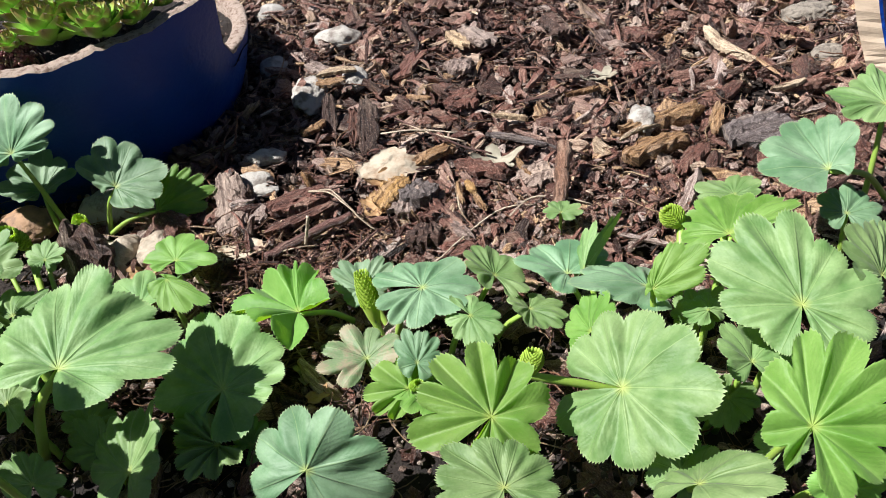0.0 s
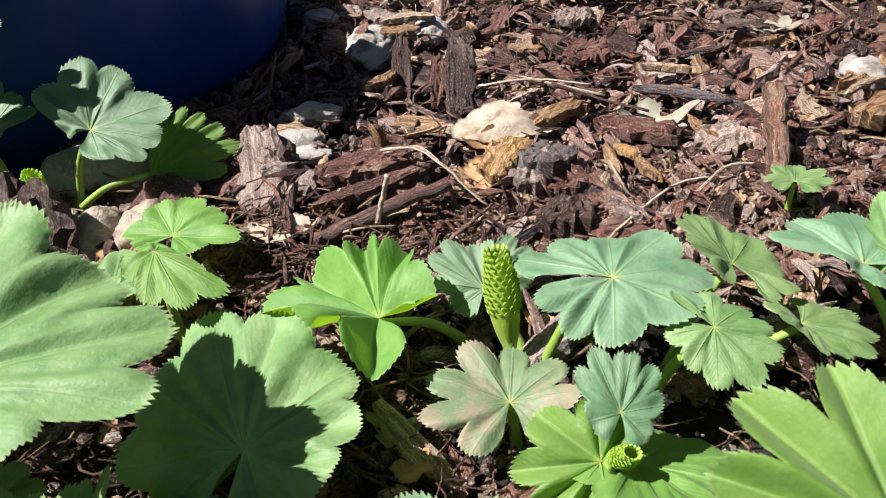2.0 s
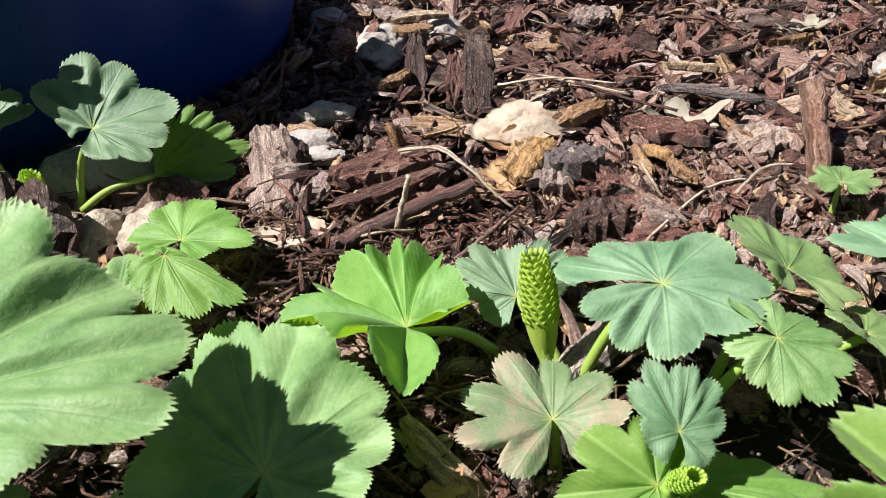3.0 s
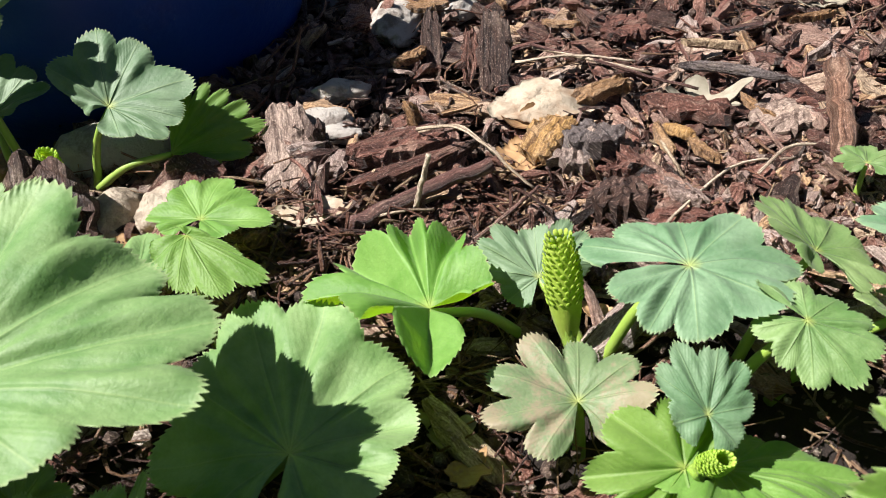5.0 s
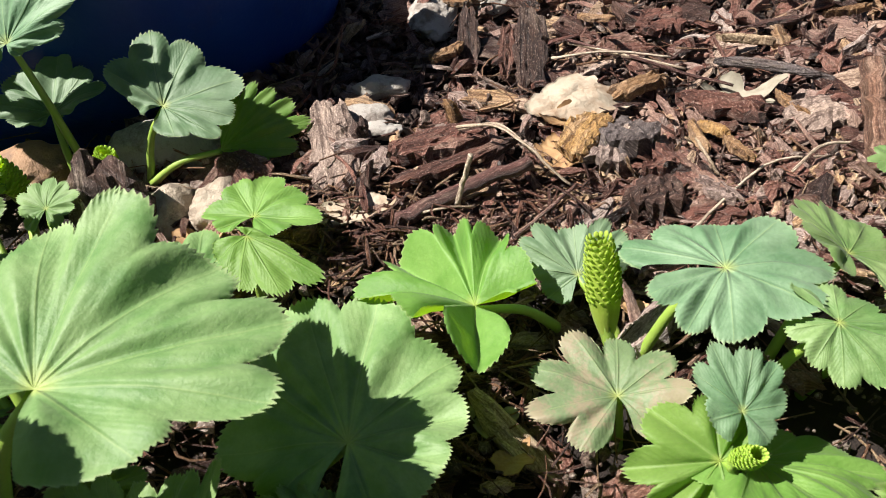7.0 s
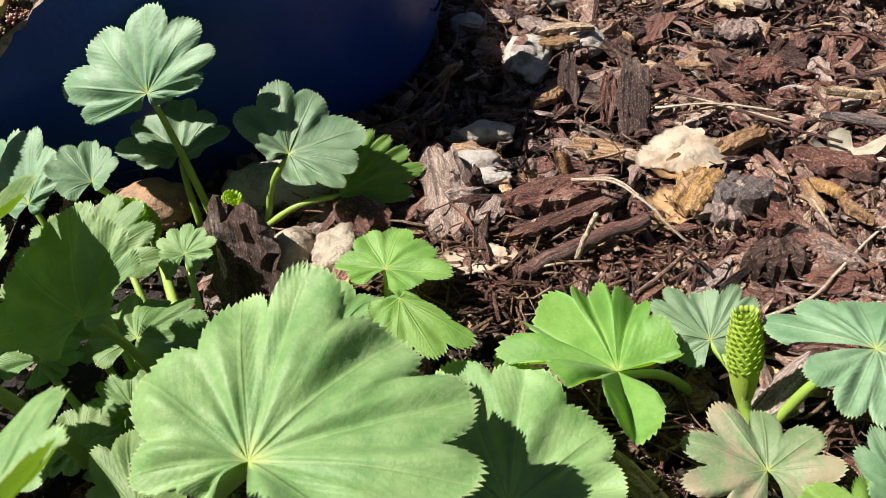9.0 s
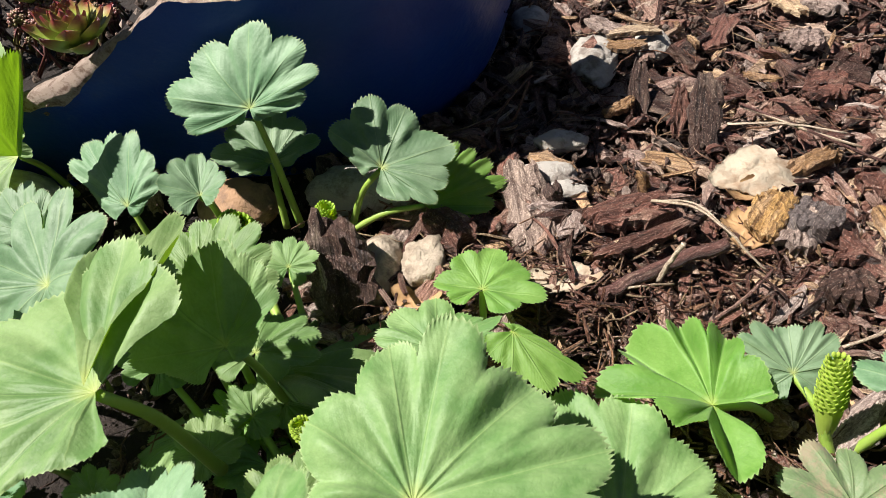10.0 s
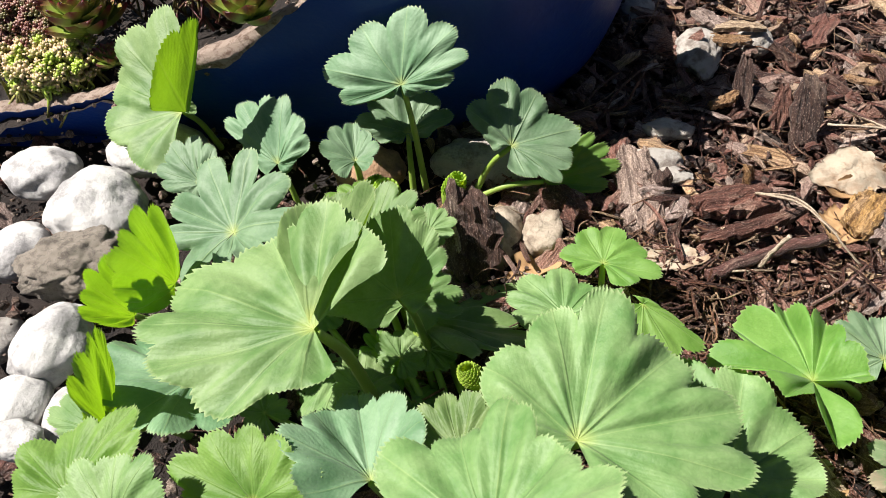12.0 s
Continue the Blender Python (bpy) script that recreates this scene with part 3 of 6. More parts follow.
def stone(name, label, mat, x, y, z, sx, sy, sz, yaw=0.0, pitch=0.0, roll=0.0, seed=1, lump=0.16, facet=0.0, category="stone", group=""):
    bm = bmesh.new()
    bmesh.ops.create_icosphere(bm, subdivisions=5 if max(sx, sy) > 0.012 else 4, radius=1.0)
    off = Vector((seed * 3.7, seed * 1.3, seed * 2.1))
    for v in bm.verts:
        d = v.co.normalized()
        k = 1 + lump * noise.noise(d * 1.3 + off) + lump * 0.4 * noise.noise(d * 3.1 + off) + lump * 0.1 * noise.noise(d * 9 + off)
        if facet:
            k += facet * (abs(noise.noise(d * 2.2 + off * 2)) - 0.2) + facet * 0.25 * noise.noise(d * 14 + off) + facet * 0.12 * noise.noise(d * 34 + off)
        v.co = Vector((d.x * sx, d.y * sy, d.z * sz)) * k
    me = bpy.data.meshes.new(name)
    bm.to_mesh(me)
    bm.free()
    me.polygons.foreach_set("use_smooth", np.ones(len(me.polygons), dtype=bool))
    me.materials.append(mat)
    ob = new(name, me)
    ob.matrix_basis = pose(x, y, z, roll, pitch, yaw)
    return tagged(ob, label, category, group)


# ---- lady's mantle ----
def plant(x, y, label):
    ob = new("ladys_mantle_plant")
    ob.location = (x, y, ground_height(x, y))
    ob.empty_display_size = 0.01
    return tagged(ob, label, "plant")


LEAF_COUNT = [0]


def leaf(root, c, tip, left, right, mat=None, lobes=9, cut=0.18, pleat=0.04, cup=0.14, sweep=166, back=0.82, stalk=0.0009, teeth=0, wave=0.15, stiff=0.0, foot=None, name="leaf", shape=None):
    """A round, pleated, toothed leaf on its stalk: c is where the stalk meets it, tip, left and right reach to its middle and side lobes.
    shape: for each lobe, by how many degrees it turns aside, how long it is and how far it lifts."""
    LEAF_COUNT[0] += 1
    seed = LEAF_COUNT[0]
    rng = random.Random(seed * 7)
    mat = mat or LEAF
    c, t, l, r = Vector(c), Vector(tip) - Vector(c), Vector(left) - Vector(c), Vector(right) - Vector(c)
    n = (r - l).cross(t).normalized()
    size = (t.length + l.length + r.length) / 3
    if shape is None:
        shape = [(rng.gauss(0, 2.5), rng.uniform(0.88, 1.08), rng.gauss(0, 0.035)) for _ in range(lobes)]
    peaks = [sweep * (1 - 2 * (i + 0.5) / lobes) + shape[i][0] for i in range(lobes)]
    sinus = [sweep] + [(a + b) / 2 for a, b in zip(peaks, peaks[1:])] + [-sweep]
    width = 0.0006 + 0.026 * size
    teeth = teeth or max(5, min(15, 2 * round(size * radians(sweep) / lobes / width) + 1))
    bite = 0.72 * width / size
    spots = []
    for lobe in range(lobes):
        for j in range(teeth):
            mid = (j + 0.5) / teeth - 0.5
            big = rng.uniform(0.65, 1.15)
            lead = ((0.0, 0.0), (0.42, 0.5), (0.80, 1.0)) if mid < -0.01 else (((0.0, 0.0), (0.5, 1.15), (0.76, 0.6)) if mid < 0.01 else ((0.0, 0.0), (0.20, 1.0), (0.58, 0.5)))
            spots.extend((lobe, (j + a) / teeth - 0.5, b * big) for a, b in lead)
    spots.append((lobes - 1, 0.5, 0.0))
    rows = [0.0, 0.05, 0.12, 0.2, 0.3, 0.4, 0.5, 0.6, 0.7, 0.79, 0.87, 0.93, 0.968, 1.0]
    verts, faces, uvs = [], [], []
    off = Vector((seed * 1.7, seed * 0.9, 0.0))
    for lobe, u, tooth in spots:
        side = max(0, lobe - 1) if u < 0 else min(lobes - 1, lobe + 1)
        blend = 0.5 - 0.5 * math.cos(math.pi * abs(u))
        reach = shape[lobe][1] * (1 - blend) + shape[side][1] * blend
        lift = shape[lobe][2] * (1 - blend) + shape[side][2] * blend
        turn = peaks[lobe] + (sinus[lobe + (u > 0)] - peaks[lobe]) * 2 * abs(u)
        th = radians(turn)
        s, co = math.sin(abs(th)), math.cos(th)
        way = (l if th > 0 else r) * s + t * (co if co > 0 else co * back)
        around = Vector((co, math.sin(th), 0))
        au = math.sqrt(u * u + 0.0012)
        for q in rows:
            rim = reach * (1 - cut * (2 * abs(u)) ** 2.7 * (0.25 + 0.75 * q * q)) * (1 + (tooth - 0.75) * bite * max(0.0, (q - 0.955) / 0.045))
            p = c + way * (q * rim)
            fold = pleat * (math.sin(math.pi * min(au, 0.5)) - 0.6) * q * (1 - (0.66 - stiff) * q)
            broad = 0.04 * q * math.sin(th * 2.3 + seed) * (1 - q)
            sway = wave * q * q * noise.noise(around * 1.6 + Vector((0, 0, q)) + off)
            crease = 0.22 * q ** 1.2 * (1 - 0.9 * q ** 3) * noise.noise(around * (0.4 * lobes) + Vector((0, 0, q * 1.4)) + off * 1.3)
            small = 0.016 * q * noise.noise(around * 9 * q + off * 2.1)
            p += n * (size * (fold + lift * q ** 1.7 + cup * (1.6 * q - 1.6 * q * q) + broad + sway + crease + small))
            verts.append(p)
            uvs.append((lobe + min(u + 0.5, 0.9999), q))
    m = len(rows)
    for k in range(len(spots) - 1):
        for j in range(m - 1):
            a = k * m + j
            if j == 0:
                faces.append((a, a + 1, a + m + 1))
            else:
                faces.append((a, a + 1, a + m + 1, a + m))
    base = root.location.copy()
    loc = [v - base for v in verts]
    ob = mesh_object(name, loc, faces, mat, uvs, root)
    if stalk:
        if foot is None:
            fx, fy = base.x * 0.3 + c.x * 0.7 - t.x * 0.1, base.y * 0.3 + c.y * 0.7 - t.y * 0.1
            foot = Vector((fx, fy, base.z - 0.003))
        else:
            foot = Vector(foot)
        span = c - foot
        mid = foot + span * 0.55 + Vector((0, 0, 0.05 * span.length)) - Vector((span.x, span.y, 0)) * 0.10
        pts = [foot, mid, c - n * 0.0009]
        pts = [p - base for p in curve_points(pts, 14)]
        v, f, uv = tube_data(pts, stalk * 1.25, stalk * 0.85, 8)
        mesh_object("stalk", v, f, STALK, uv, ob)
    return ob


def bud(root, base, top, width, depth, columns=13, rows=12, mat=None, seed=1):
    """A young leaf still folded up like a fan, its toothed edges stacked in rows."""
    base, top = Vector(base), Vector(top)
    axis_z = (top - base).normalized()
    x = axis_z.cross(Vector((0.1, -1.0, 0.2))).normalized()
    y = axis_z.cross(x)
    h = (top - base).length
    rng = random.Random(seed)
    o = root.location
    verts, faces, uvs = [], [], []

    def blob(c, ax, ay, az, q, su, sv):
        start = len(verts)
        for i in range(sv + 1):
            a = math.pi * i / sv
            for j in range(su):
                t = 2 * math.pi * j / su
                p = Vector((ax * math.sin(a) * math.cos(t), ay * math.sin(a) * math.sin(t), az * math.cos(a)))
                verts.append(c + q @ p - o)
                uvs.append((0.3, 0.8))
        for i in range(sv):
            for j in range(su):
                k = (j + 1) % su
                faces.append((start + i * su + j, start + (i + 1) * su + j, start + (i + 1) * su + k, start + i * su + k))

    turn = Matrix((x, y, axis_z)).transposed()
    # smooth pleated fan below
    pleats, steps = columns * 2, 10
    start = len(verts)
    for i in range(steps + 1):
        t = i / steps
        swell = 0.10 + 0.34 * math.sin(math.pi * min(1.0, 0.06 + 0.80 * t)) ** 0.8
        for j in range(pleats):
            a = 2 * math.pi * j / pleats
            k = swell * (1.0 if j % 2 else 0.86)
            verts.append(base + axis_z * (h * t * 0.93) + x * (math.cos(a) * width * k) + y * (math.sin(a) * depth * k) - o)
            uvs.append((0.3, 0.5))
    for i in range(steps):
        for j in range(pleats):
            j2 = (j + 1) % pleats
            faces.append((start + i * pleats + j, start + i * pleats + j2, start + (i + 1) * pleats + j2, start + (i + 1) * pleats + j))
    # rows of toothed tips above
    for r in range(rows):
        t = 0.40 + 0.58 * r / (rows - 1)
        bulge = 0.10 + 0.36 * math.sin(math.pi * min(1.0, 0.06 + 0.80 * t)) ** 0.8
        for c in range(columns):
            a = 2 * math.pi * (c + 0.5 * (r % 2)) / columns + rng.uniform(-0.06, 0.06)
            out_way = x * (math.cos(a) * width) + y * (math.sin(a) * depth)
            p = base + axis_z * (h * t) + out_way * bulge
            way = out_way.normalized()
            d = (axis_z * (1.0 if t < 0.85 else 1.6) + way * 0.55).normalized()
            s = width * rng.uniform(0.105, 0.135)
            side = d.cross(way).normalized()
            q = Matrix((side, d.cross(side), d)).transposed()
            blob(p, s * 0.62, s * 0.24, s * 0.8, q, 6, 4)
    ob = mesh_object("folded_leaf", verts, faces, mat or BUD, uvs, root, label="tightly folded bright green young leaf")
    foot = Vector((o.x, o.y, o.z - 0.002))
    pts = [foot, (foot + base) * 0.5 + Vector((0, 0, 0.002)), base, base + axis_z * (h * 0.3)]
    v, f, u = tube_data([p - o for p in curve_points(pts, 10)], 0.0012, 0.0014, 7)
    mesh_object("stalk", v, f, STALK, u, ob)
    return ob


def dry_leaf(label, mat, x, y, z, length, width, yaw, pitch=0.0, roll=0.0, curl=0.3, lobes=5, cut=0.2, seed=1, name="dead_leaf"):
    """A withered leaf: ragged outline, curled edges, thin but with a thickness."""
    rng = random.Random(seed)
    off = Vector((seed * 2.3, 0, 0))
    ring, rows = 96, 8
    verts, faces, uvs = [], [], []
    for side in (1, -1):
        for k in range(ring):
            th = 2 * math.pi * k / ring
            around = Vector((math.cos(th), math.sin(th), 0))
            rim = 1 - cut * (0.5 + 0.5 * math.cos(lobes * th)) ** 2 + 0.5 * noise.noise(around * 1.3 + off) + 0.17 * noise.noise(around * 3.2 + off) + 0.06 * noise.noise(around * 9 + off)
            for j in range(rows + 1):
                q = j / rows * rim
                px, py = math.cos(th) * q, math.sin(th) * q
                h = curl * (q ** 2.2) * (0.55 + 0.9 * noise.noise(Vector((px, py, 3.0)) + off)) + 0.13 * noise.noise(Vector((px * 2.3, py * 2.3, 0)) + off) + 0.05 * noise.noise(Vector((px * 7, py * 7, 2)) + off)
                h += 0.05 * abs(py)
                verts.append((px * length / 2, py * width / 2, h * width / 2 + side * 0.00016))
                uvs.append((px * length / 2, py * width / 2))
    m, n = rows + 1, ring * (rows + 1)
    for k in range(ring):
        k2 = (k + 1) % ring
        for j in range(rows):
            a = (k * m + j, k2 * m + j, k2 * m + j + 1, k * m + j + 1)
            faces.append(a[::-1])
            faces.append(tuple(n + i for i in a))
        faces.append((k * m + rows, k2 * m + rows, n + k2 * m + rows, n + k * m + rows))
    ob = mesh_object(name, verts, faces, mat, uvs)
    ob.matrix_basis = pose(x, y, z, roll, pitch, yaw)
    return tagged(ob, label, "leaf")


# ---- the broken pot ----
def pot_outline(k, count, radius):
    """A point of the pot's wall, whose long side swings forward towards its left end."""
    x, y = oval(k, count, radius)
    return x, y - 0.15 * max(0.0, -0.2 - x)


def oval(k, count, radius):
    """A point of the oval, counter-clockwise from its right end."""
    arc, straight = math.pi * POT_R, POT_LONG
    total = 2 * arc + 2 * straight
    s = (k / count * total + arc / 2) % total
    if s < arc:
        a = -math.pi / 2 + s / POT_R
        return POT_C[0] + radius * math.cos(a), POT_C[1] + radius * math.sin(a)
    s -= arc
    if s < straight:
        return POT_C[0] - s, POT_C[1] + radius
    s -= straight
    if s < arc:
        a = math.pi / 2 + s / POT_R
        return POT_C[0] - POT_LONG + radius * math.cos(a), POT_C[1] + radius * math.sin(a)
    s -= arc
    return POT_C[0] - POT_LONG + s, POT_C[1] - radius


RIM_STEPS = ((-0.5, 0.017), (-0.338, 0.017), (-0.307, 0.0205), (-0.277, 0.0265), (-0.242, 0.041), (-0.219, 0.0515), (-0.201, 0.0615), (-0.188, 0.07), (-0.18, 0.0695), (-0.15, 0.0685), (0.0, 0.0705))


def rim_height(x, y):
    xs = [a for a, _ in RIM_STEPS]
    hs = [b for _, b in RIM_STEPS]
    front = float(np.interp(x, xs, hs))
    # Unseen right and back rim, lowered only to shorten the pot's cast shadow.
    if y > POT_C[1] - 0.03:
        front = min(front, float(np.interp(y, (0.268, 0.282, 0.297, 0.37), (0.069, 0.051, 0.035, 0.032))))
    return front


def pot_radius(z):
    return POT_FOOT + (POT_R - POT_FOOT) * max(0.0, min(1.2, z / POT_TOP)) ** 0.6


def build_pot():
    pot = new("broken_pot")
    pot.empty_display_size = 0.05
    tagged(pot, "broken cobalt-blue glazed pot with a bare clay edge", "pot")
    n, rows = 420, 14
    verts, faces = [], []
    tops = []
    for k in range(n):
        x, y = pot_outline(k, n, POT_R)
        h = rim_height(x, y) + 0.0013 * noise.noise((k * 0.11, 0, 0)) + 0.0010 * noise.noise((k * 0.45, 1, 0)) + 0.0006 * noise.noise((k * 0.9, 4, 0))
        bare = 0.0006 + 0.0035 * max(0.0, noise.noise((k * 0.055, 3, 0))) + 0.0012 * abs(noise.noise((k * 0.31, 5, 0)))
        if -0.255 < x < -0.205 and y < POT_C[1]:
            bare += 0.007 * (1 - abs(x + 0.230) / 0.025)
        tops.append((h, h - bare))
    for k in range(n):
        h = tops[k][1]
        for j in range(rows + 1):
            z = -0.006 + (h + 0.006) * j / rows
            verts.append((*pot_outline(k, n, pot_radius(z)), z))
    m = rows + 1
    for k in range(n):
        k2 = (k + 1) % n
        for j in range(rows):
            faces.append((k * m + j, k2 * m + j, k2 * m + j + 1, k * m + j + 1))
    mesh_object("wall", verts, faces, GLAZE, None, pot, label="dark cobalt-blue glazed wall")
    verts, faces = [], []
    wall = 0.0075
    for k in range(n):
        h, low = tops[k]
        jag = 0.0012 * noise.noise((k * 0.5, 7, 0))
        for r, z in ((pot_radius(low) + 0.0001, low), (pot_radius(h) - 0.0006, h - 0.0004), (pot_radius(h) - 0.0018, h + jag * 0.4), (pot_radius(h) - wall * 0.6, h + jag), (pot_radius(h) - wall + jag, h - 0.001), (pot_radius(h) - wall - 0.001, h - 0.02)):
            verts.append((*pot_outline(k, n, r), z))
    m = 6
    for k in range(n):
        k2 = (k + 1) % n
        for j in range(m - 1):
            faces.append((k * m + j, k2 * m + j, k2 * m + j + 1, k * m + j + 1))
    mesh_object("broken_edge", verts, faces, TERRACOTTA, None, pot, label="rough bare clay break")
    verts, faces = [], []
    rings = 24
    for k in range(n // 2):
        for j in range(rings + 1):
            r = (POT_R - 0.010) * (1 - j / rings)
            x, y = pot_outline(k * 2, n, r)
            z = rim_height(x * 0.9 + POT_C[0] * 0.1, y - 0.04 * (j / rings)) - 0.007 + 0.004 * noise.noise((x * 40, y * 40, 0)) + 0.0025 * noise.noise((x * 160, y * 160, 4))
            verts.append((x, y, z))
    m = rings + 1
    h = n // 2
    for k in range(h):
        k2 = (k + 1) % h
        for j in range(rings):
            faces.append((k * m + j, k2 * m + j, k2 * m + j + 1, k * m + j + 1))
    mesh_object("soil", verts, faces, SOIL, None, pot, label="gritty dark soil")
    rng = random.Random(31)
    spots = [v for v in verts if v[1] < POT_C[1] + 0.03]
    verts, faces, uvs = [], [], []
    for _ in range(3600):
        x, y, z = rng.choice(spots)
        s = 0.0003 + 0.0016 * rng.random() ** 3
        p = Vector((x + rng.gauss(0, 0.0025), y + rng.gauss(0, 0.0025), z + s * 0.4))
        base = len(verts)
        for d in ((1, 0, 0), (0, 1, 0), (-1, 0, 0), (0, -1, 0), (0, 0, 1), (0, 0, -1)):
            verts.append(p + Vector(d) * (s * rng.uniform(0.7, 1.3)))
            uvs.append((d[0] * s, d[1] * s))
        faces.extend((base + i, base + (i + 1) % 4, base + 4) for i in range(4))
        faces.extend((base + (i + 1) % 4, base + i, base + 5) for i in range(4))
    mesh_object("grit", verts, faces, CRUMB, uvs, pot, smooth=False, label="coarse soil crumbs")
    return pot


build_pot()


def fleshy_leaf(length, width, thick):
    """A pointed succulent leaf along +y, its upper side hollow."""
    verts, faces, uvs = [], [], []
    rows, cols = 8, 4
    for i in range(rows + 1):
        t = i / rows
        w = width * (math.sin(math.pi * min(1, 0.18 + 0.62 * t)) ** 0.8) * (1 - t ** 5) + 0.00002
        for j in range(cols + 1):
            s = j / cols * 2 - 1
            verts.append((w * s / 2, length * t, thick * 0.35 * s * s + length * 0.16 * t * t))
            uvs.append((s, t))
    for i in range(rows + 1):
        t = i / rows
        w = width * (math.sin(math.pi * min(1, 0.18 + 0.62 * t)) ** 0.8) * (1 - t ** 5) + 0.00002
        for j in range(cols + 1):
            s = j / cols * 2 - 1
            verts.append((w * s / 2, length * t, thick * 0.35 * s * s + length * 0.16 * t * t - thick * (1 - s * s) * (1 - t ** 3)))
            uvs.append((s, t))
    m, n = cols + 1, (rows + 1) * (cols + 1)
    for i in range(rows):
        for j in range(cols):
            a = i * m + j
            faces.append((a, a + 1, a + m + 1, a + m))
            faces.append((n + a, n + a + m, n + a + m + 1, n + a + 1))
    return verts, faces, uvs


FLESHY = {}


def houseleek(x, y, z, radius, label, mat, seed, tilt=(0, 0), count=34):
    root = new("houseleek")
    root.location = (x, y, z)
    root.rotation_euler = (radians(tilt[0]), radians(tilt[1]), seed * 1.3)
    root.empty_display_size = 0.005
    tagged(root, label, "succulent", "houseleeks in the pot")
    rng = random.Random(seed)
    if mat.name not in FLESHY:
        v, f, u = fleshy_leaf(1.0, 0.66, 0.18)
        ob = mesh_object("leaf", v, f, mat, u)
        FLESHY[mat.name] = ob.data
        bpy.data.objects.remove(ob)
    for k in range(count):
        t = (k + 1) / count
        ob = new("leaf", FLESHY[mat.name])
        ob.parent = root
        size = radius * (0.42 + 0.6 * t) * rng.uniform(0.92, 1.06)
        lift = 78 - 66 * t ** 0.8 + rng.uniform(-5, 5)
        ob.matrix_basis = pose(0, 0, radius * (0.30 * (1 - t)), 0, 0, k * 137.5) @ pose(0, radius * 0.10 * t, 0, lift, 0, 0) @ Matrix.Diagonal((size, size, size, 1))
    return root


def stonecrop(x, y, z, spread, label, mat, seed, heads, head=0.0024):
    """A low cushion of many small bead-leaved shoots."""
    rng = random.Random(seed)
    verts, faces, uvs = [], [], []
    bm = bmesh.new()
    bmesh.ops.create_icosphere(bm, subdivisions=1, radius=1.0)
    ico_v = [v.co.copy() for v in bm.verts]
    ico_f = [tuple(v.index for v in f.verts) for f in bm.faces]
    bm.free()
    for _ in range(heads):
        a, r = rng.uniform(0, 2 * math.pi), spread * math.sqrt(rng.random())
        hx, hy = x + r * math.cos(a), y + r * math.sin(a) * 0.8
        hz = z + rng.uniform(-0.002, 0.004) + (1 - (r / spread) ** 2) * 0.004
        s = head * rng.uniform(0.7, 1.5)
        for k in range(13):
            t = k / 12
            az = k * 2.4
            d = Vector((math.cos(az) * math.sin(1.5 * t + 0.15), math.sin(az) * math.sin(1.5 * t + 0.15), math.cos(1.5 * t + 0.15)))
            q = d.to_track_quat("Z", "Y")
            base = len(verts)
            p = Vector((hx, hy, hz)) + d * s * 0.62
            for v in ico_v:
                verts.append(p + q @ Vector((v.x * s * 0.26, v.y * s * 0.26, v.z * s * 0.46)))
                uvs.append((0.5, 0.5 + 0.5 * v.z))
            faces.extend(tuple(base + i for i in f) for f in ico_f)
        pts = [Vector((hx, hy, hz)), Vector((hx + rng.uniform(-.003, .003), hy + rng.uniform(-.003, .003), hz - 0.006)), Vector((hx + rng.uniform(-.006, .006), hy + rng.uniform(-.006, .006), hz - 0.012))]
        v, f, u = tube_data(pts, 0.0005, 0.0005, 5)
        base = len(verts)
        verts.extend(v)
        faces.extend(tuple(base + i for i in q) for q in f)
        uvs.extend((0.5, 0.0) for _ in v)
    return tagged(mesh_object("stonecrop", verts, faces, mat, uvs), label, "succulent", kind="stuff")


SHARD_LOW, SHARD_HIGH = (0.1648, 0.2467, 0.0000), (0.1444, 0.2611, 0.0500)


def build_shard():
    """A thick piece of a second broken pot, standing on its edge in the mulch."""
    shard = new("pot_shard")
    shard.empty_display_size = 0.02
    tagged(shard, "thick broken pot shard, pale clay edge and blue glaze", "shard")
    a, b = Vector(SHARD_LOW), Vector(SHARD_HIGH)
    up = (b - a).normalized()
    across = Vector((0.86, -0.45, 0.0)).normalized()
    deep = up.cross(across).normalized()
    if deep.y < 0:
        deep = -deep
    n = 26
    for name, lo, hi, mat, label in (("clay_body", 0.0, 0.0085, PALE_CLAY, "pale bare clay"), ("glaze", 0.0085, 0.0097, GLAZE, "bright blue glaze")):
        verts, faces = [], []
        for i in range(n + 1):
            t = i / n
            for s, d in ((lo, 0.0), (hi, 0.0), (hi, 0.07), (lo, 0.07)):
                w = 0.0011 * noise.noise((t * 9, s * 300, d * 30)) + 0.0005 * noise.noise((t * 31, s * 500, d * 30))
                bend = 0.9 * (t - 0.5) ** 2 * 0.01
                verts.append(a + (b - a) * t + across * (s + bend) + deep * (d + w))
        for i in range(n):
            for j in range(4):
                j2 = (j + 1) % 4
                faces.append((i * 4 + j, i * 4 + j2, (i + 1) * 4 + j2, (i + 1) * 4 + j))
        faces.append((3, 2, 1, 0))
        faces.append((n * 4, n * 4 + 1, n * 4 + 2, n * 4 + 3))
        mesh_object(name, verts, faces, mat, None, shard, smooth=False, label=label)


build_shard()


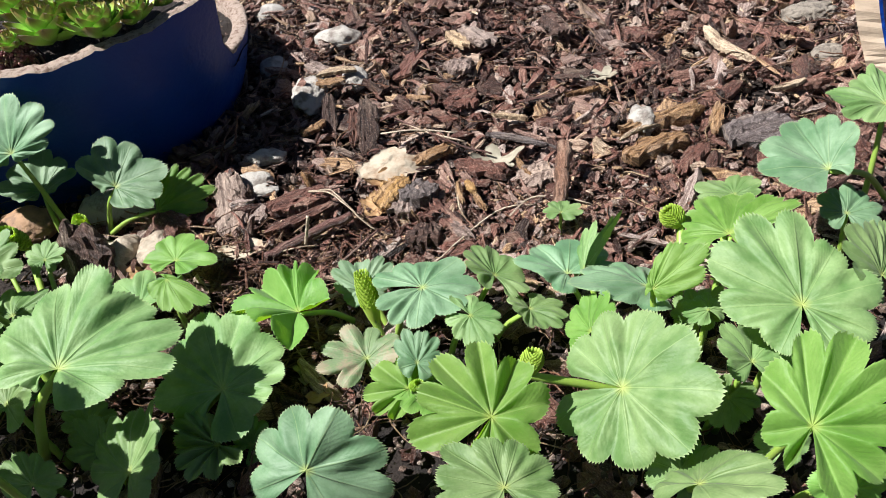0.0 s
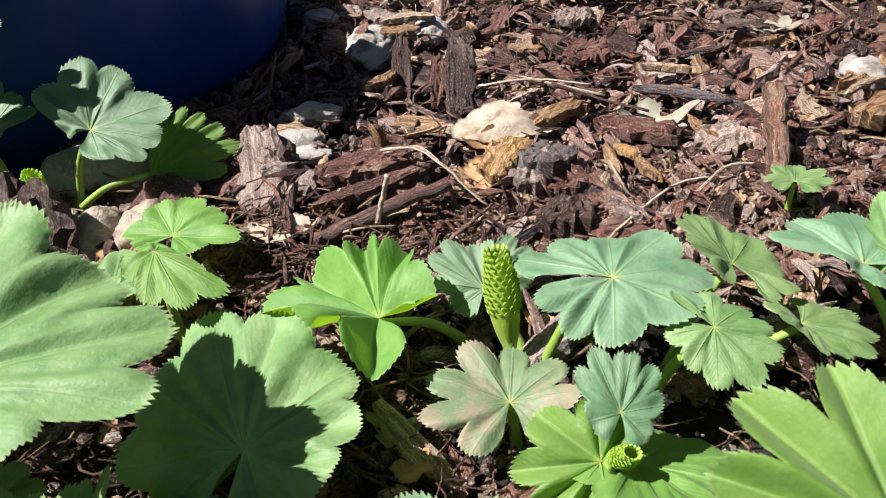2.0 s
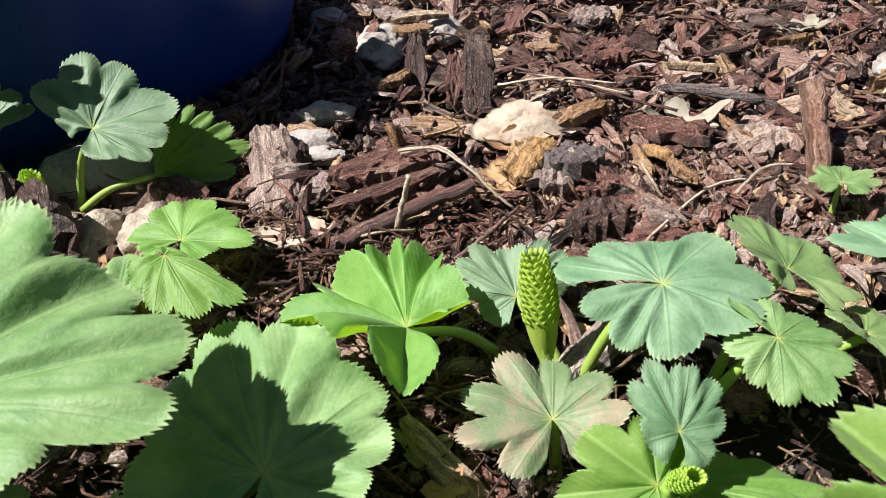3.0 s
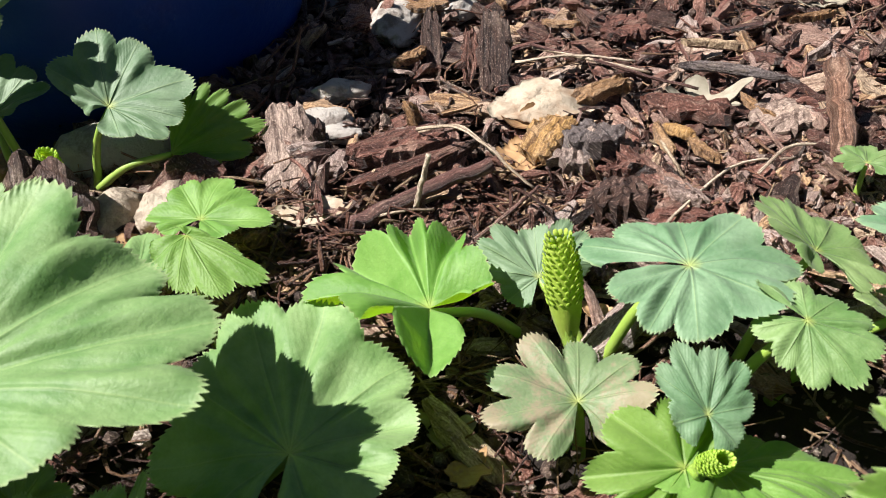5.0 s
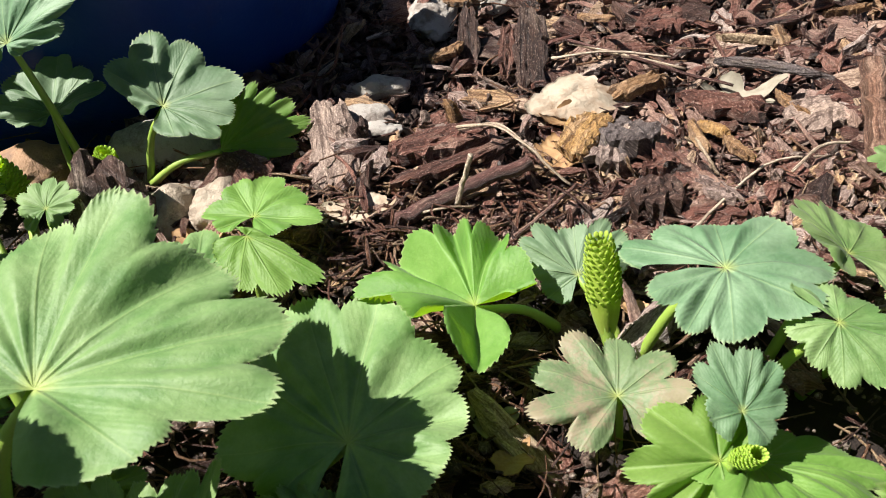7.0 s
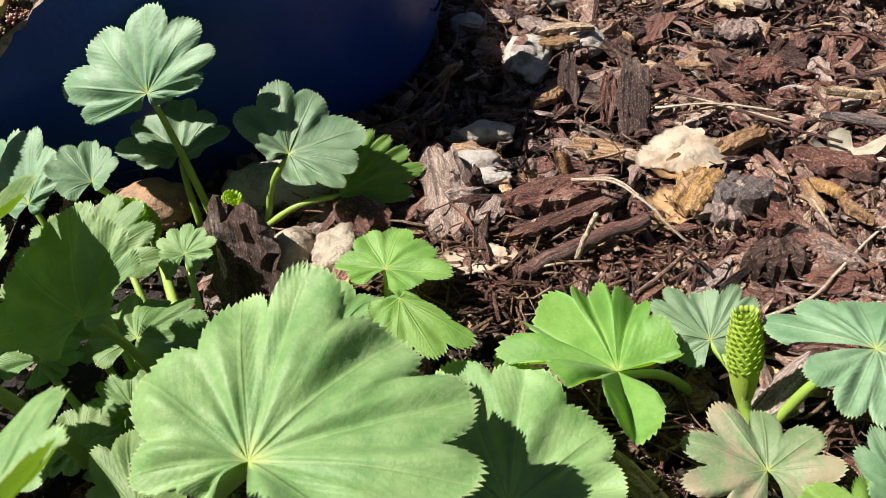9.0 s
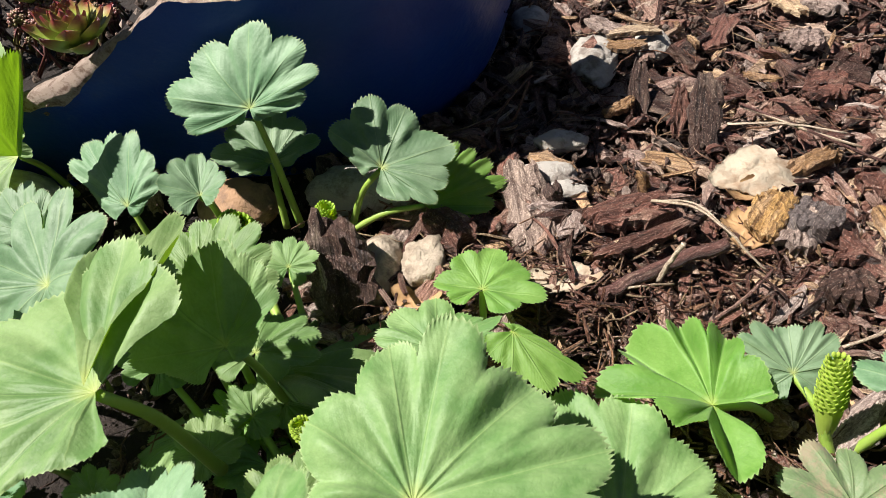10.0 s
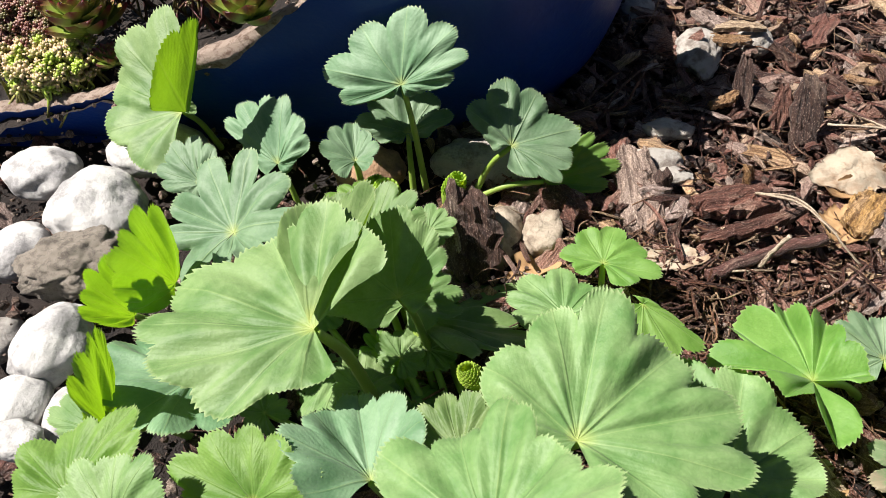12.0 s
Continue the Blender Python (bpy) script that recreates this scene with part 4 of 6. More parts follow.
# ---- plants ----
back_plant = plant(-0.148, 0.204, "low lady's mantle with broad scalloped leaves beside the blue pot")
mid_plant = plant(-0.034, 0.146, "lady's mantle with pleated green leaves and a folded bud")
front_plant = plant(-0.125, 0.118, "dense lady's mantle clump with large pale green leaves")
edge_plant = plant(-0.205, 0.165, "lady's mantle with backlit leaves leaning over white pebbles")
right_plant = plant(0.052, 0.118, "lady's mantle with bright young star-shaped leaves")
far_plant = plant(0.118, 0.158, "lady's mantle with flat bluish leaves on long stalks")
sprout_plant = plant(0.027, 0.19, "tiny lady's mantle seedling alone in the mulch")
wall_plant = plant(-0.19, 0.2, "upright lady's mantle leaves in front of the blue pot")
gap_plant = plant(-0.106, 0.162, "small young lady's mantle with notched leaves")
leaf(front_plant, (-0.1126, 0.1119, 0.0448), (-0.1094, 0.1395, 0.0481), (-0.1332, 0.1144, 0.0479), (-0.0802, 0.1165, 0.0440), stalk=0.0014, cup=0.2, cut=0.18, foot=(-0.1362, 0.1125, 0.0040), lobes=9, sweep=162, back=0.82, wave=0.06, shape=((0, 0.35, 0.00), (0, 0.75, 0.00), (0, 1.01, 0.01), (-7, 1.01, 0.02), (2, 1.10, 0.19), (2, 0.87, -0.08), (-1, 0.94, -0.06), (1, 1.03, 0.06), (9, 0.84, 0.14)), pleat=0.085)
leaf(front_plant, (-0.0795, 0.1225, 0.0172), (-0.0753, 0.1440, 0.0221), (-0.1009, 0.1317, 0.0165), (-0.0565, 0.1208, 0.0203), pleat=0.043, cut=0.12, lobes=9, sweep=172, back=0.82, wave=0.06, shape=((-1, 0.82, 0.02), (2, 1.10, -0.06), (0, 1.00, 0.01), (-3, 1.16, 0.11), (3, 1.12, 0.09), (-3, 0.88, -0.13), (-1, 0.81, -0.02), (3, 0.81, 0.12), (1, 1.00, 0.04)))
leaf(right_plant, (0.0307, 0.0970, 0.0395), (0.0484, 0.0874, 0.0489), (0.0358, 0.1163, 0.0479), (0.0262, 0.0792, 0.0306), cut=0.16, lobes=9, sweep=172, back=0.82, wave=0.06, shape=((-3, 0.98, -0.02), (0, 0.97, 0.01), (0, 0.95, -0.02), (1, 1.01, 0.02), (1, 1.10, 0.00), (-1, 1.04, 0.00), (0, 0.94, -0.01), (0, 0.96, 0.01), (0, 1.04, 0.01)))
leaf(right_plant, (-0.0008, 0.0902, 0.0413), (0.0116, 0.1016, 0.0459), (-0.0163, 0.1008, 0.0471), (0.0032, 0.0794, 0.0360), pleat=0.4, cut=0.34, cup=0.12, stiff=0.4, mat=YOUNG, lobes=9, sweep=172, back=0.82, wave=0.06, shape=((0, 1.22, 0.00), (-4, 0.96, 0.00), (0, 1.06, 0.00), (5, 1.10, 0.00), (14, 0.92, 0.00), (1, 1.15, 0.00), (3, 1.29, 0.00), (-14, 1.00, 0.00), (-14, 0.76, 0.00)))
leaf(right_plant, (0.0772, 0.1136, 0.0450), (0.0807, 0.1357, 0.0536), (0.0582, 0.1225, 0.0467), (0.0961, 0.1103, 0.0454), cut=0.2, lobes=9, sweep=170, back=0.82, wave=0.06, shape=((6, 0.80, 0.00), (-3, 1.01, 0.00), (1, 1.11, 0.00), (-7, 1.08, 0.00), (0, 1.10, 0.00), (2, 0.84, 0.00), (1, 1.01, 0.00), (0, 0.90, 0.00), (0, 0.80, 0.00)))
leaf(right_plant, (0.0652, 0.0765, 0.0498), (0.0742, 0.0928, 0.0582), (0.0565, 0.0826, 0.0510), (0.0807, 0.0689, 0.0492), pleat=0.4, cut=0.3, stiff=0.4, mat=YOUNG, lobes=9, sweep=165, back=0.82, wave=0.06, shape=((14, 0.66, 0.00), (3, 0.90, 0.00), (0, 1.16, 0.00), (-3, 1.11, 0.00), (-13, 1.13, 0.00), (-5, 1.17, 0.00), (1, 1.02, 0.00), (-2, 0.94, 0.00), (3, 0.93, 0.00)))
leaf(front_plant, (-0.0477, 0.0877, 0.0280), (-0.0378, 0.0960, 0.0422), (-0.0617, 0.0977, 0.0285), (-0.0278, 0.0848, 0.0185), cut=0.22, pleat=0.060, mat=BLUE, lobes=7, sweep=160, back=0.82, wave=0.06, shape=((3, 1.06, 0.06), (0, 1.00, -0.02), (0, 0.96, 0.01), (-2, 0.98, 0.01), (-2, 0.96, 0.03), (1, 1.02, -0.03), (0, 1.00, -0.01)))
leaf(right_plant, (0.0009, 0.0728, 0.0400), (-0.0022, 0.0848, 0.0426), (-0.0145, 0.0719, 0.0419), (0.0126, 0.0751, 0.0378))
leaf(right_plant, (0.0420, 0.0709, 0.0395), (0.0534, 0.0796, 0.0387), (0.0394, 0.0811, 0.0293), (0.0530, 0.0629, 0.0503), cut=0.18, lobes=7, sweep=160, back=0.82, wave=0.06, shape=((0, 1.00, 0.00), (-1, 0.95, -0.01), (0, 1.01, 0.01), (0, 0.97, -0.03), (1, 0.90, 0.02), (1, 1.14, -0.01), (0, 1.00, 0.00)))
leaf(right_plant, (0.0656, 0.1079, 0.0312), (0.0670, 0.1189, 0.0329), (0.0561, 0.1092, 0.0376), (0.0760, 0.1084, 0.0298), cut=0.18, lobes=7, sweep=160, back=0.82, wave=0.06, shape=((0, 1.00, 0.01), (-1, 0.97, 0.03), (0, 1.00, -0.03), (-2, 0.97, 0.04), (1, 1.01, 0.00), (0, 1.04, 0.01), (0, 1.00, 0.00)))
leaf(right_plant, (0.0608, 0.1056, 0.0200), (0.0549, 0.0988, 0.0165), (0.0677, 0.1009, 0.0190), (0.0544, 0.1091, 0.0197))
leaf(mid_plant, (-0.0192, 0.1459, 0.0289), (-0.0018, 0.1469, 0.0284), (-0.0226, 0.1619, 0.0272), (-0.0241, 0.1304, 0.0287), cut=0.2, mat=BLUE, foot=(-0.0310, 0.1487, 0.0040), lobes=9, sweep=168, back=0.82, wave=0.06, shape=((2, 1.13, -0.10), (0, 0.89, -0.03), (-1, 0.83, -0.01), (3, 1.04, 0.09), (-2, 1.02, -0.09), (1, 1.09, 0.03), (-6, 0.96, -0.08), (1, 0.91, -0.01), (0, 0.92, 0.12)))
leaf(mid_plant, (-0.0245, 0.1187, 0.0164), (-0.0325, 0.1246, 0.0199), (-0.0349, 0.1128, 0.0119), (-0.0162, 0.1254, 0.0214), pleat=0.4, cut=0.26, stiff=0.4, mat=YOUNG, lobes=7, sweep=150, back=0.82, wave=0.06, shape=((-8, 0.90, 0.00), (1, 0.95, 0.00), (5, 1.05, 0.00), (1, 1.14, 0.00), (0, 0.92, 0.00), (0, 0.80, 0.00), (0, 0.70, 0.00)))
leaf(mid_plant, (-0.0188, 0.1206, 0.0131), (-0.0046, 0.1134, 0.0138), (-0.0069, 0.1293, 0.0073), (-0.0210, 0.1071, 0.0191), pleat=0.06, mat=YOUNG)
leaf(mid_plant, (-0.0374, 0.1313, 0.0157), (-0.0391, 0.1436, 0.0177), (-0.0514, 0.1288, 0.0188), (-0.0260, 0.1326, 0.0179), cut=0.34, mat=DUSTY, lobes=8, sweep=165, back=0.82, wave=0.06, shape=((2, 1.00, -0.06), (0, 1.08, -0.02), (1, 1.01, -0.04), (0, 1.04, 0.05), (5, 0.91, -0.08), (-5, 1.00, -0.04), (2, 1.00, 0.10), (-8, 0.78, -0.15)))
leaf(mid_plant, (-0.0213, 0.1228, 0.0224), (-0.0196, 0.1304, 0.0265), (-0.0274, 0.1273, 0.0268), (-0.0134, 0.1253, 0.0230), cut=0.22, lobes=7, pleat=0.050, mat=BLUE)
leaf(mid_plant, (-0.0600, 0.1495, 0.0189), (-0.0751, 0.1649, 0.0159), (-0.0731, 0.1366, 0.0282), (-0.0553, 0.1685, 0.0253), pleat=0.4, cut=0.3, stiff=0.4, mat=YOUNG, foot=(-0.0439, 0.1565, 0.0040), lobes=7, sweep=165, back=0.82, wave=0.06, shape=((-2, 1.06, -0.02), (2, 0.81, 0.18), (-3, 1.19, -0.12), (1, 1.05, 0.07), (-5, 0.80, 0.08), (3, 0.89, -0.05), (-2, 0.86, 0.10)))
leaf(mid_plant, (-0.0408, 0.1623, 0.0134), (-0.0415, 0.1715, 0.0183), (-0.0521, 0.1669, 0.0152), (-0.0302, 0.1675, 0.0158), mat=BLUE, foot=(-0.0331, 0.1525, 0.0030))
leaf(back_plant, (-0.1373, 0.2146, 0.0269), (-0.1276, 0.2261, 0.0317), (-0.1482, 0.2218, 0.0363), (-0.1182, 0.2054, 0.0220), pleat=0.030, cut=0.16, mat=BLUE, foot=(-0.1496, 0.2165, 0.0030), lobes=8, sweep=160, back=0.82, wave=0.06, shape=((3, 0.45, -0.10), (5, 1.12, -0.02), (-5, 1.22, 0.02), (1, 1.11, 0.06), (-5, 1.12, 0.00), (-5, 0.85, -0.04), (1, 0.87, 0.00), (4, 0.71, 0.10)))
leaf(back_plant, (-0.1272, 0.2162, 0.0123), (-0.1108, 0.2267, 0.0183), (-0.1291, 0.2258, 0.0227), (-0.1165, 0.2107, 0.0035), pleat=0.08, cut=0.2, mat=YOUNG, foot=(-0.1484, 0.2151, 0.0040), lobes=7, sweep=85, back=0.82, wave=0.06, shape=((-5, 0.93, 0.00), (5, 0.99, 0.00), (2, 0.97, 0.00), (0, 1.11, 0.00), (1, 1.17, 0.00), (0, 1.02, 0.00), (-2, 0.76, 0.00)))
leaf(gap_plant, (-0.1083, 0.1802, 0.0176), (-0.1059, 0.1919, 0.0191), (-0.1198, 0.1818, 0.0190), (-0.0950, 0.1785, 0.0183), cut=0.2, pleat=0.14, stiff=0.2, mat=YOUNG, lobes=7, sweep=160, back=0.82, wave=0.06, shape=((-2, 0.75, 0.05), (2, 1.03, -0.06), (-1, 0.98, 0.09), (-1, 1.03, 0.08), (2, 0.92, -0.01), (0, 1.16, -0.02), (0, 0.94, 0.14)))
leaf(gap_plant, (-0.0997, 0.1556, 0.0324), (-0.0884, 0.1508, 0.0293), (-0.0980, 0.1578, 0.0330), (-0.1007, 0.1455, 0.0286), mat=YOUNG, cut=0.18, lobes=7, sweep=150, back=0.82, wave=0.06, shape=((0, 0.40, 0.00), (0, 0.70, 0.00), (0, 0.85, 0.00), (-4, 1.28, 0.00), (-1, 1.01, 0.00), (1, 0.94, 0.00), (5, 0.78, 0.00)))
leaf(gap_plant, (-0.1170, 0.1632, 0.0150), (-0.1091, 0.1755, 0.0154), (-0.1317, 0.1714, 0.0161), (-0.1060, 0.1590, 0.0220))
leaf(back_plant, (-0.1689, 0.2150, 0.0457), (-0.1684, 0.2263, 0.0609), (-0.1909, 0.2154, 0.0426), (-0.1491, 0.2162, 0.0507), cut=0.2, pleat=0.030, mat=BLUE, foot=(-0.1652, 0.2172, 0.0030), lobes=9, sweep=160, back=0.82, wave=0.06, shape=((0, 0.30, 0.00), (3, 0.85, 0.00), (4, 1.16, 0.00), (0, 1.11, 0.00), (0, 1.14, 0.00), (-11, 0.99, 0.00), (-5, 0.98, 0.00), (12, 0.77, 0.00), (0, 0.30, 0.00)))
leaf(back_plant, (-0.1703, 0.2207, 0.0236), (-0.1721, 0.2354, 0.0305), (-0.1862, 0.2146, 0.0256), (-0.1559, 0.2215, 0.0259), mat=BLUE, foot=(-0.1693, 0.2162, 0.0030), cut=0.18, lobes=9, sweep=160, back=0.82, wave=0.06, shape=((0, 0.30, -0.01), (1, 0.55, -0.02), (1, 1.03, 0.04), (5, 1.09, 0.03), (-1, 1.21, 0.07), (-2, 0.98, -0.08), (-1, 1.04, -0.03), (-1, 0.55, 0.14), (0, 0.30, 0.04)))
leaf(wall_plant, (-0.1783, 0.1938, 0.0345), (-0.1812, 0.2036, 0.0378), (-0.1867, 0.1924, 0.0392), (-0.1714, 0.1973, 0.0382), mat=BLUE, foot=(-0.1843, 0.2105, 0.0040), cut=0.18, lobes=7, sweep=160, back=0.82, wave=0.06, shape=((1, 1.00, 0.02), (-1, 1.10, 0.00), (-2, 1.02, 0.05), (1, 1.11, 0.09), (2, 0.85, 0.01), (0, 0.95, -0.05), (4, 0.83, 0.12)))
leaf(wall_plant, (-0.2414, 0.2149, 0.0301), (-0.2653, 0.2375, 0.0396), (-0.2660, 0.2082, 0.0221), (-0.2282, 0.2258, 0.0525), cut=0.14, mat=LEAF, foot=(-0.2399, 0.2265, 0.0060), lobes=7, sweep=150, back=0.82, wave=0.06, shape=((-3, 1.00, 0.07), (-1, 1.00, 0.00), (-2, 0.84, -0.05), (3, 1.07, 0.07), (2, 1.03, 0.01), (1, 0.25, 0.00), (0, 0.25, 0.00)))
leaf(edge_plant, (-0.1996, 0.1593, 0.0384), (-0.1976, 0.1802, 0.0468), (-0.2245, 0.1662, 0.0334), (-0.1807, 0.1487, 0.0477), cut=0.42, pleat=0.070, stiff=0.2, mat=BLUE, lobes=9, sweep=165, back=0.82, wave=0.06, shape=((4, 1.02, -0.15), (-3, 0.91, 0.07), (5, 0.98, 0.00), (1, 1.03, 0.05), (3, 0.99, 0.16), (0, 0.97, -0.08), (1, 1.08, -0.05), (-4, 0.96, 0.07), (1, 0.71, 0.23)))
leaf(edge_plant, (-0.2265, 0.1901, 0.0238), (-0.2376, 0.1973, 0.0267), (-0.2386, 0.1885, 0.0215), (-0.2240, 0.2021, 0.0311), mat=BLUE, lobes=7, sweep=160, back=0.82, wave=0.06, shape=((0, 0.60, 0.00), (-2, 0.98, 0.00), (-1, 1.00, 0.00), (-8, 1.25, 0.00), (2, 0.98, 0.00), (1, 0.83, 0.00), (9, 0.92, 0.00)))
leaf(front_plant, (-0.1639, 0.1220, 0.0552), (-0.1952, 0.1257, 0.0490), (-0.1761, 0.1022, 0.0557), (-0.1668, 0.1509, 0.0610), stalk=0.0012, cup=0.1, cut=0.12, foot=(-0.1594, 0.1328, 0.0120), lobes=8, sweep=140, back=0.82, wave=0.06, shape=((-1, 0.77, -0.02), (2, 1.03, -0.12), (-1, 0.99, 0.08), (-1, 1.08, 0.14), (6, 1.16, -0.04), (-3, 0.90, -0.10), (1, 0.99, 0.06), (4, 0.82, 0.09)), pleat=0.085)
leaf(front_plant, (-0.1635, 0.1205, 0.0590), (-0.1690, 0.1600, 0.0540), (-0.1801, 0.1387, 0.0550), (-0.1555, 0.1385, 0.0655), sweep=78, cup=0.1, lobes=3, stalk=0.0, cut=0.2)
leaf(edge_plant, (-0.1952, 0.1204, 0.0328), (-0.2115, 0.1114, 0.0383), (-0.1865, 0.1020, 0.0420), (-0.2115, 0.1359, 0.0275), mat=BLUE, cut=0.18, lobes=7, sweep=140, back=0.82, wave=0.06, shape=((-1, 1.00, 0.01), (-2, 0.98, 0.05), (2, 0.88, -0.10), (0, 1.09, 0.03), (-1, 0.97, 0.08), (1, 1.01, -0.03), (1, 1.00, -0.01)))
leaf(front_plant, (-0.1537, 0.1435, 0.0401), (-0.1563, 0.1558, 0.0495), (-0.1714, 0.1419, 0.0366), (-0.1407, 0.1517, 0.0499), cut=0.12, foot=(-0.1503, 0.1510, 0.0100), lobes=7, sweep=150, back=0.82, wave=0.06, shape=((0, 0.65, 0.00), (4, 1.12, 0.04), (-1, 1.11, 0.04), (1, 1.26, 0.18), (-3, 0.83, -0.01), (-2, 0.76, -0.10), (8, 0.71, 0.16)))
leaf(front_plant, (-0.1683, 0.1653, 0.0300), (-0.1721, 0.1798, 0.0376), (-0.1840, 0.1672, 0.0313), (-0.1528, 0.1704, 0.0355), sweep=120)
leaf(front_plant, (-0.1586, 0.1579, 0.0090), (-0.1278, 0.1648, 0.0083), (-0.1472, 0.1911, -0.0040), (-0.1360, 0.1380, 0.0287), sweep=100, back=0.3)
leaf(front_plant, (-0.1464, 0.0959, 0.0508), (-0.1532, 0.1117, 0.0461), (-0.1616, 0.0965, 0.0575), (-0.1369, 0.1032, 0.0598), cut=0.16, mat=BLUE, lobes=7, sweep=150, back=0.82, wave=0.06, shape=((-1, 1.00, 0.02), (-2, 1.02, 0.05), (1, 0.90, -0.02), (1, 1.12, 0.05), (1, 0.97, 0.01), (1, 0.95, 0.02), (0, 1.00, 0.01)))
leaf(front_plant, (-0.1642, 0.0883, 0.0523), (-0.1677, 0.1000, 0.0587), (-0.1800, 0.0855, 0.0485), (-0.1494, 0.0878, 0.0542), cut=0.16, mat=YOUNG, lobes=7, sweep=100, back=0.82, wave=0.06, shape=((0, 0.80, 0.00), (0, 1.13, 0.00), (-1, 1.02, 0.00), (-1, 0.93, 0.00), (3, 0.93, 0.00), (-2, 0.96, 0.00), (0, 0.80, 0.00)))
leaf(front_plant, (-0.1235, 0.0815, 0.0701), (-0.1215, 0.1015, 0.0690), (-0.1407, 0.0906, 0.0660), (-0.1089, 0.0819, 0.0861), cut=0.18, lobes=7, sweep=150, back=0.82, wave=0.06, shape=((-1, 1.00, 0.01), (-1, 1.13, 0.04), (-2, 0.82, -0.09), (4, 1.07, 0.09), (1, 0.75, -0.06), (2, 1.06, 0.03), (1, 1.00, 0.01)))
leaf(front_plant, (-0.1976, 0.0850, 0.0500), (-0.2023, 0.0961, 0.0513), (-0.2119, 0.0859, 0.0493), (-0.1859, 0.0956, 0.0554), lobes=7, cut=0.16, mat=YOUNG)
leaf(front_plant, (-0.1846, 0.0801, 0.0550), (-0.1876, 0.0893, 0.0589), (-0.1964, 0.0823, 0.0558), (-0.1759, 0.0847, 0.0600), lobes=7, cut=0.16)
leaf(edge_plant, (-0.2149, 0.1497, 0.0275), (-0.2116, 0.1387, 0.0503), (-0.2178, 0.1293, 0.0379), (-0.2075, 0.1460, 0.0576), mat=YOUNG, cut=0.18, lobes=5, sweep=130, back=0.82, wave=0.06, shape=((-2, 0.76, 0.00), (-7, 0.82, 0.00), (2, 1.33, 0.00), (5, 1.00, 0.00), (3, 1.14, 0.00)))
leaf(edge_plant, (-0.2128, 0.1090, 0.0250), (-0.2057, 0.1083, 0.0505), (-0.2092, 0.1018, 0.0449), (-0.2043, 0.1131, 0.0507), mat=YOUNG, cut=0.18, lobes=5, sweep=120, back=0.82, wave=0.06, shape=((-9, 0.65, 0.00), (10, 0.93, 0.00), (-1, 1.33, 0.00), (-10, 1.03, 0.00), (9, 0.95, 0.00)))
leaf(edge_plant, (-0.2246, 0.1420, 0.0220), (-0.2223, 0.1341, 0.0404), (-0.2254, 0.1281, 0.0345), (-0.2186, 0.1424, 0.0455), mat=YOUNG, cut=0.18, lobes=5, sweep=130, back=0.82, wave=0.06, shape=((-7, 0.68, 0.00), (4, 0.87, 0.00), (-4, 1.32, 0.00), (4, 0.97, 0.00), (3, 1.12, 0.00)))
leaf(edge_plant, (-0.2069, 0.1042, 0.0340), (-0.2197, 0.1068, 0.0321), (-0.2139, 0.0998, 0.0311), (-0.2156, 0.1126, 0.0348), cut=0.15, lobes=5, sweep=115, back=0.82, wave=0.06, shape=((-2, 0.67, 0.00), (-3, 0.86, 0.00), (0, 1.32, 0.00), (3, 1.01, 0.00), (2, 1.07, 0.00)))
leaf(sprout_plant, (0.0275, 0.1889, 0.0166), (0.0295, 0.1950, 0.0171), (0.0206, 0.1904, 0.0175), (0.0357, 0.1877, 0.0175), lobes=7, cut=0.25, teeth=5, stalk=0.0006)
leaf(right_plant, (0.0248, 0.1514, 0.0241), (0.0153, 0.1637, 0.0242), (0.0140, 0.1417, 0.0321), (0.0386, 0.1617, 0.0227), mat=BLUE, cut=0.18, lobes=7, sweep=150, back=0.82, wave=0.06, shape=((0, 1.00, 0.02), (1, 0.83, 0.08), (1, 1.12, -0.07), (-2, 0.95, 0.06), (-1, 1.02, 0.03), (0, 1.00, 0.01), (0, 1.00, 0.00)))
leaf(right_plant, (0.0299, 0.1508, 0.0260), (0.0347, 0.1560, 0.0363), (0.0306, 0.1652, 0.0247), (0.0411, 0.1599, 0.0357))
leaf(mid_plant, (0.0027, 0.1525, 0.0250), (0.0021, 0.1631, 0.0255), (-0.0064, 0.1553, 0.0307), (0.0127, 0.1508, 0.0222))
leaf(mid_plant, (-0.0053, 0.1347, 0.0275), (0.0039, 0.1297, 0.0261), (-0.0015, 0.1410, 0.0278), (-0.0085, 0.1272, 0.0234))
leaf(mid_plant, (0.0123, 0.1427, 0.0194), (0.0155, 0.1324, 0.0194), (0.0233, 0.1424, 0.0194), (0.0065, 0.1400, 0.0243))
leaf(right_plant, (0.0460, 0.1386, 0.0293), (0.0302, 0.1484, 0.0296), (0.0341, 0.1248, 0.0386), (0.0529, 0.1544, 0.0200), mat=BLUE, cut=0.18, lobes=7, sweep=150, back=0.82, wave=0.06, shape=((0, 1.00, 0.00), (1, 0.96, 0.01), (0, 1.16, -0.02), (0, 1.03, -0.02), (-2, 0.80, 0.04), (2, 0.99, -0.02), (1, 1.00, -0.01)))
leaf(right_plant, (0.0437, 0.1255, 0.0422), (0.0492, 0.1325, 0.0496), (0.0422, 0.1307, 0.0458), (0.0553, 0.1242, 0.0450), mat=YOUNG, cut=0.18, lobes=7, sweep=150, back=0.82, wave=0.06, shape=((0, 0.50, 0.00), (-8, 0.58, 0.00), (10, 0.75, 0.00), (-2, 1.16, 0.00), (4, 1.24, 0.00), (-2, 1.08, 0.00), (0, 0.60, 0.00)))
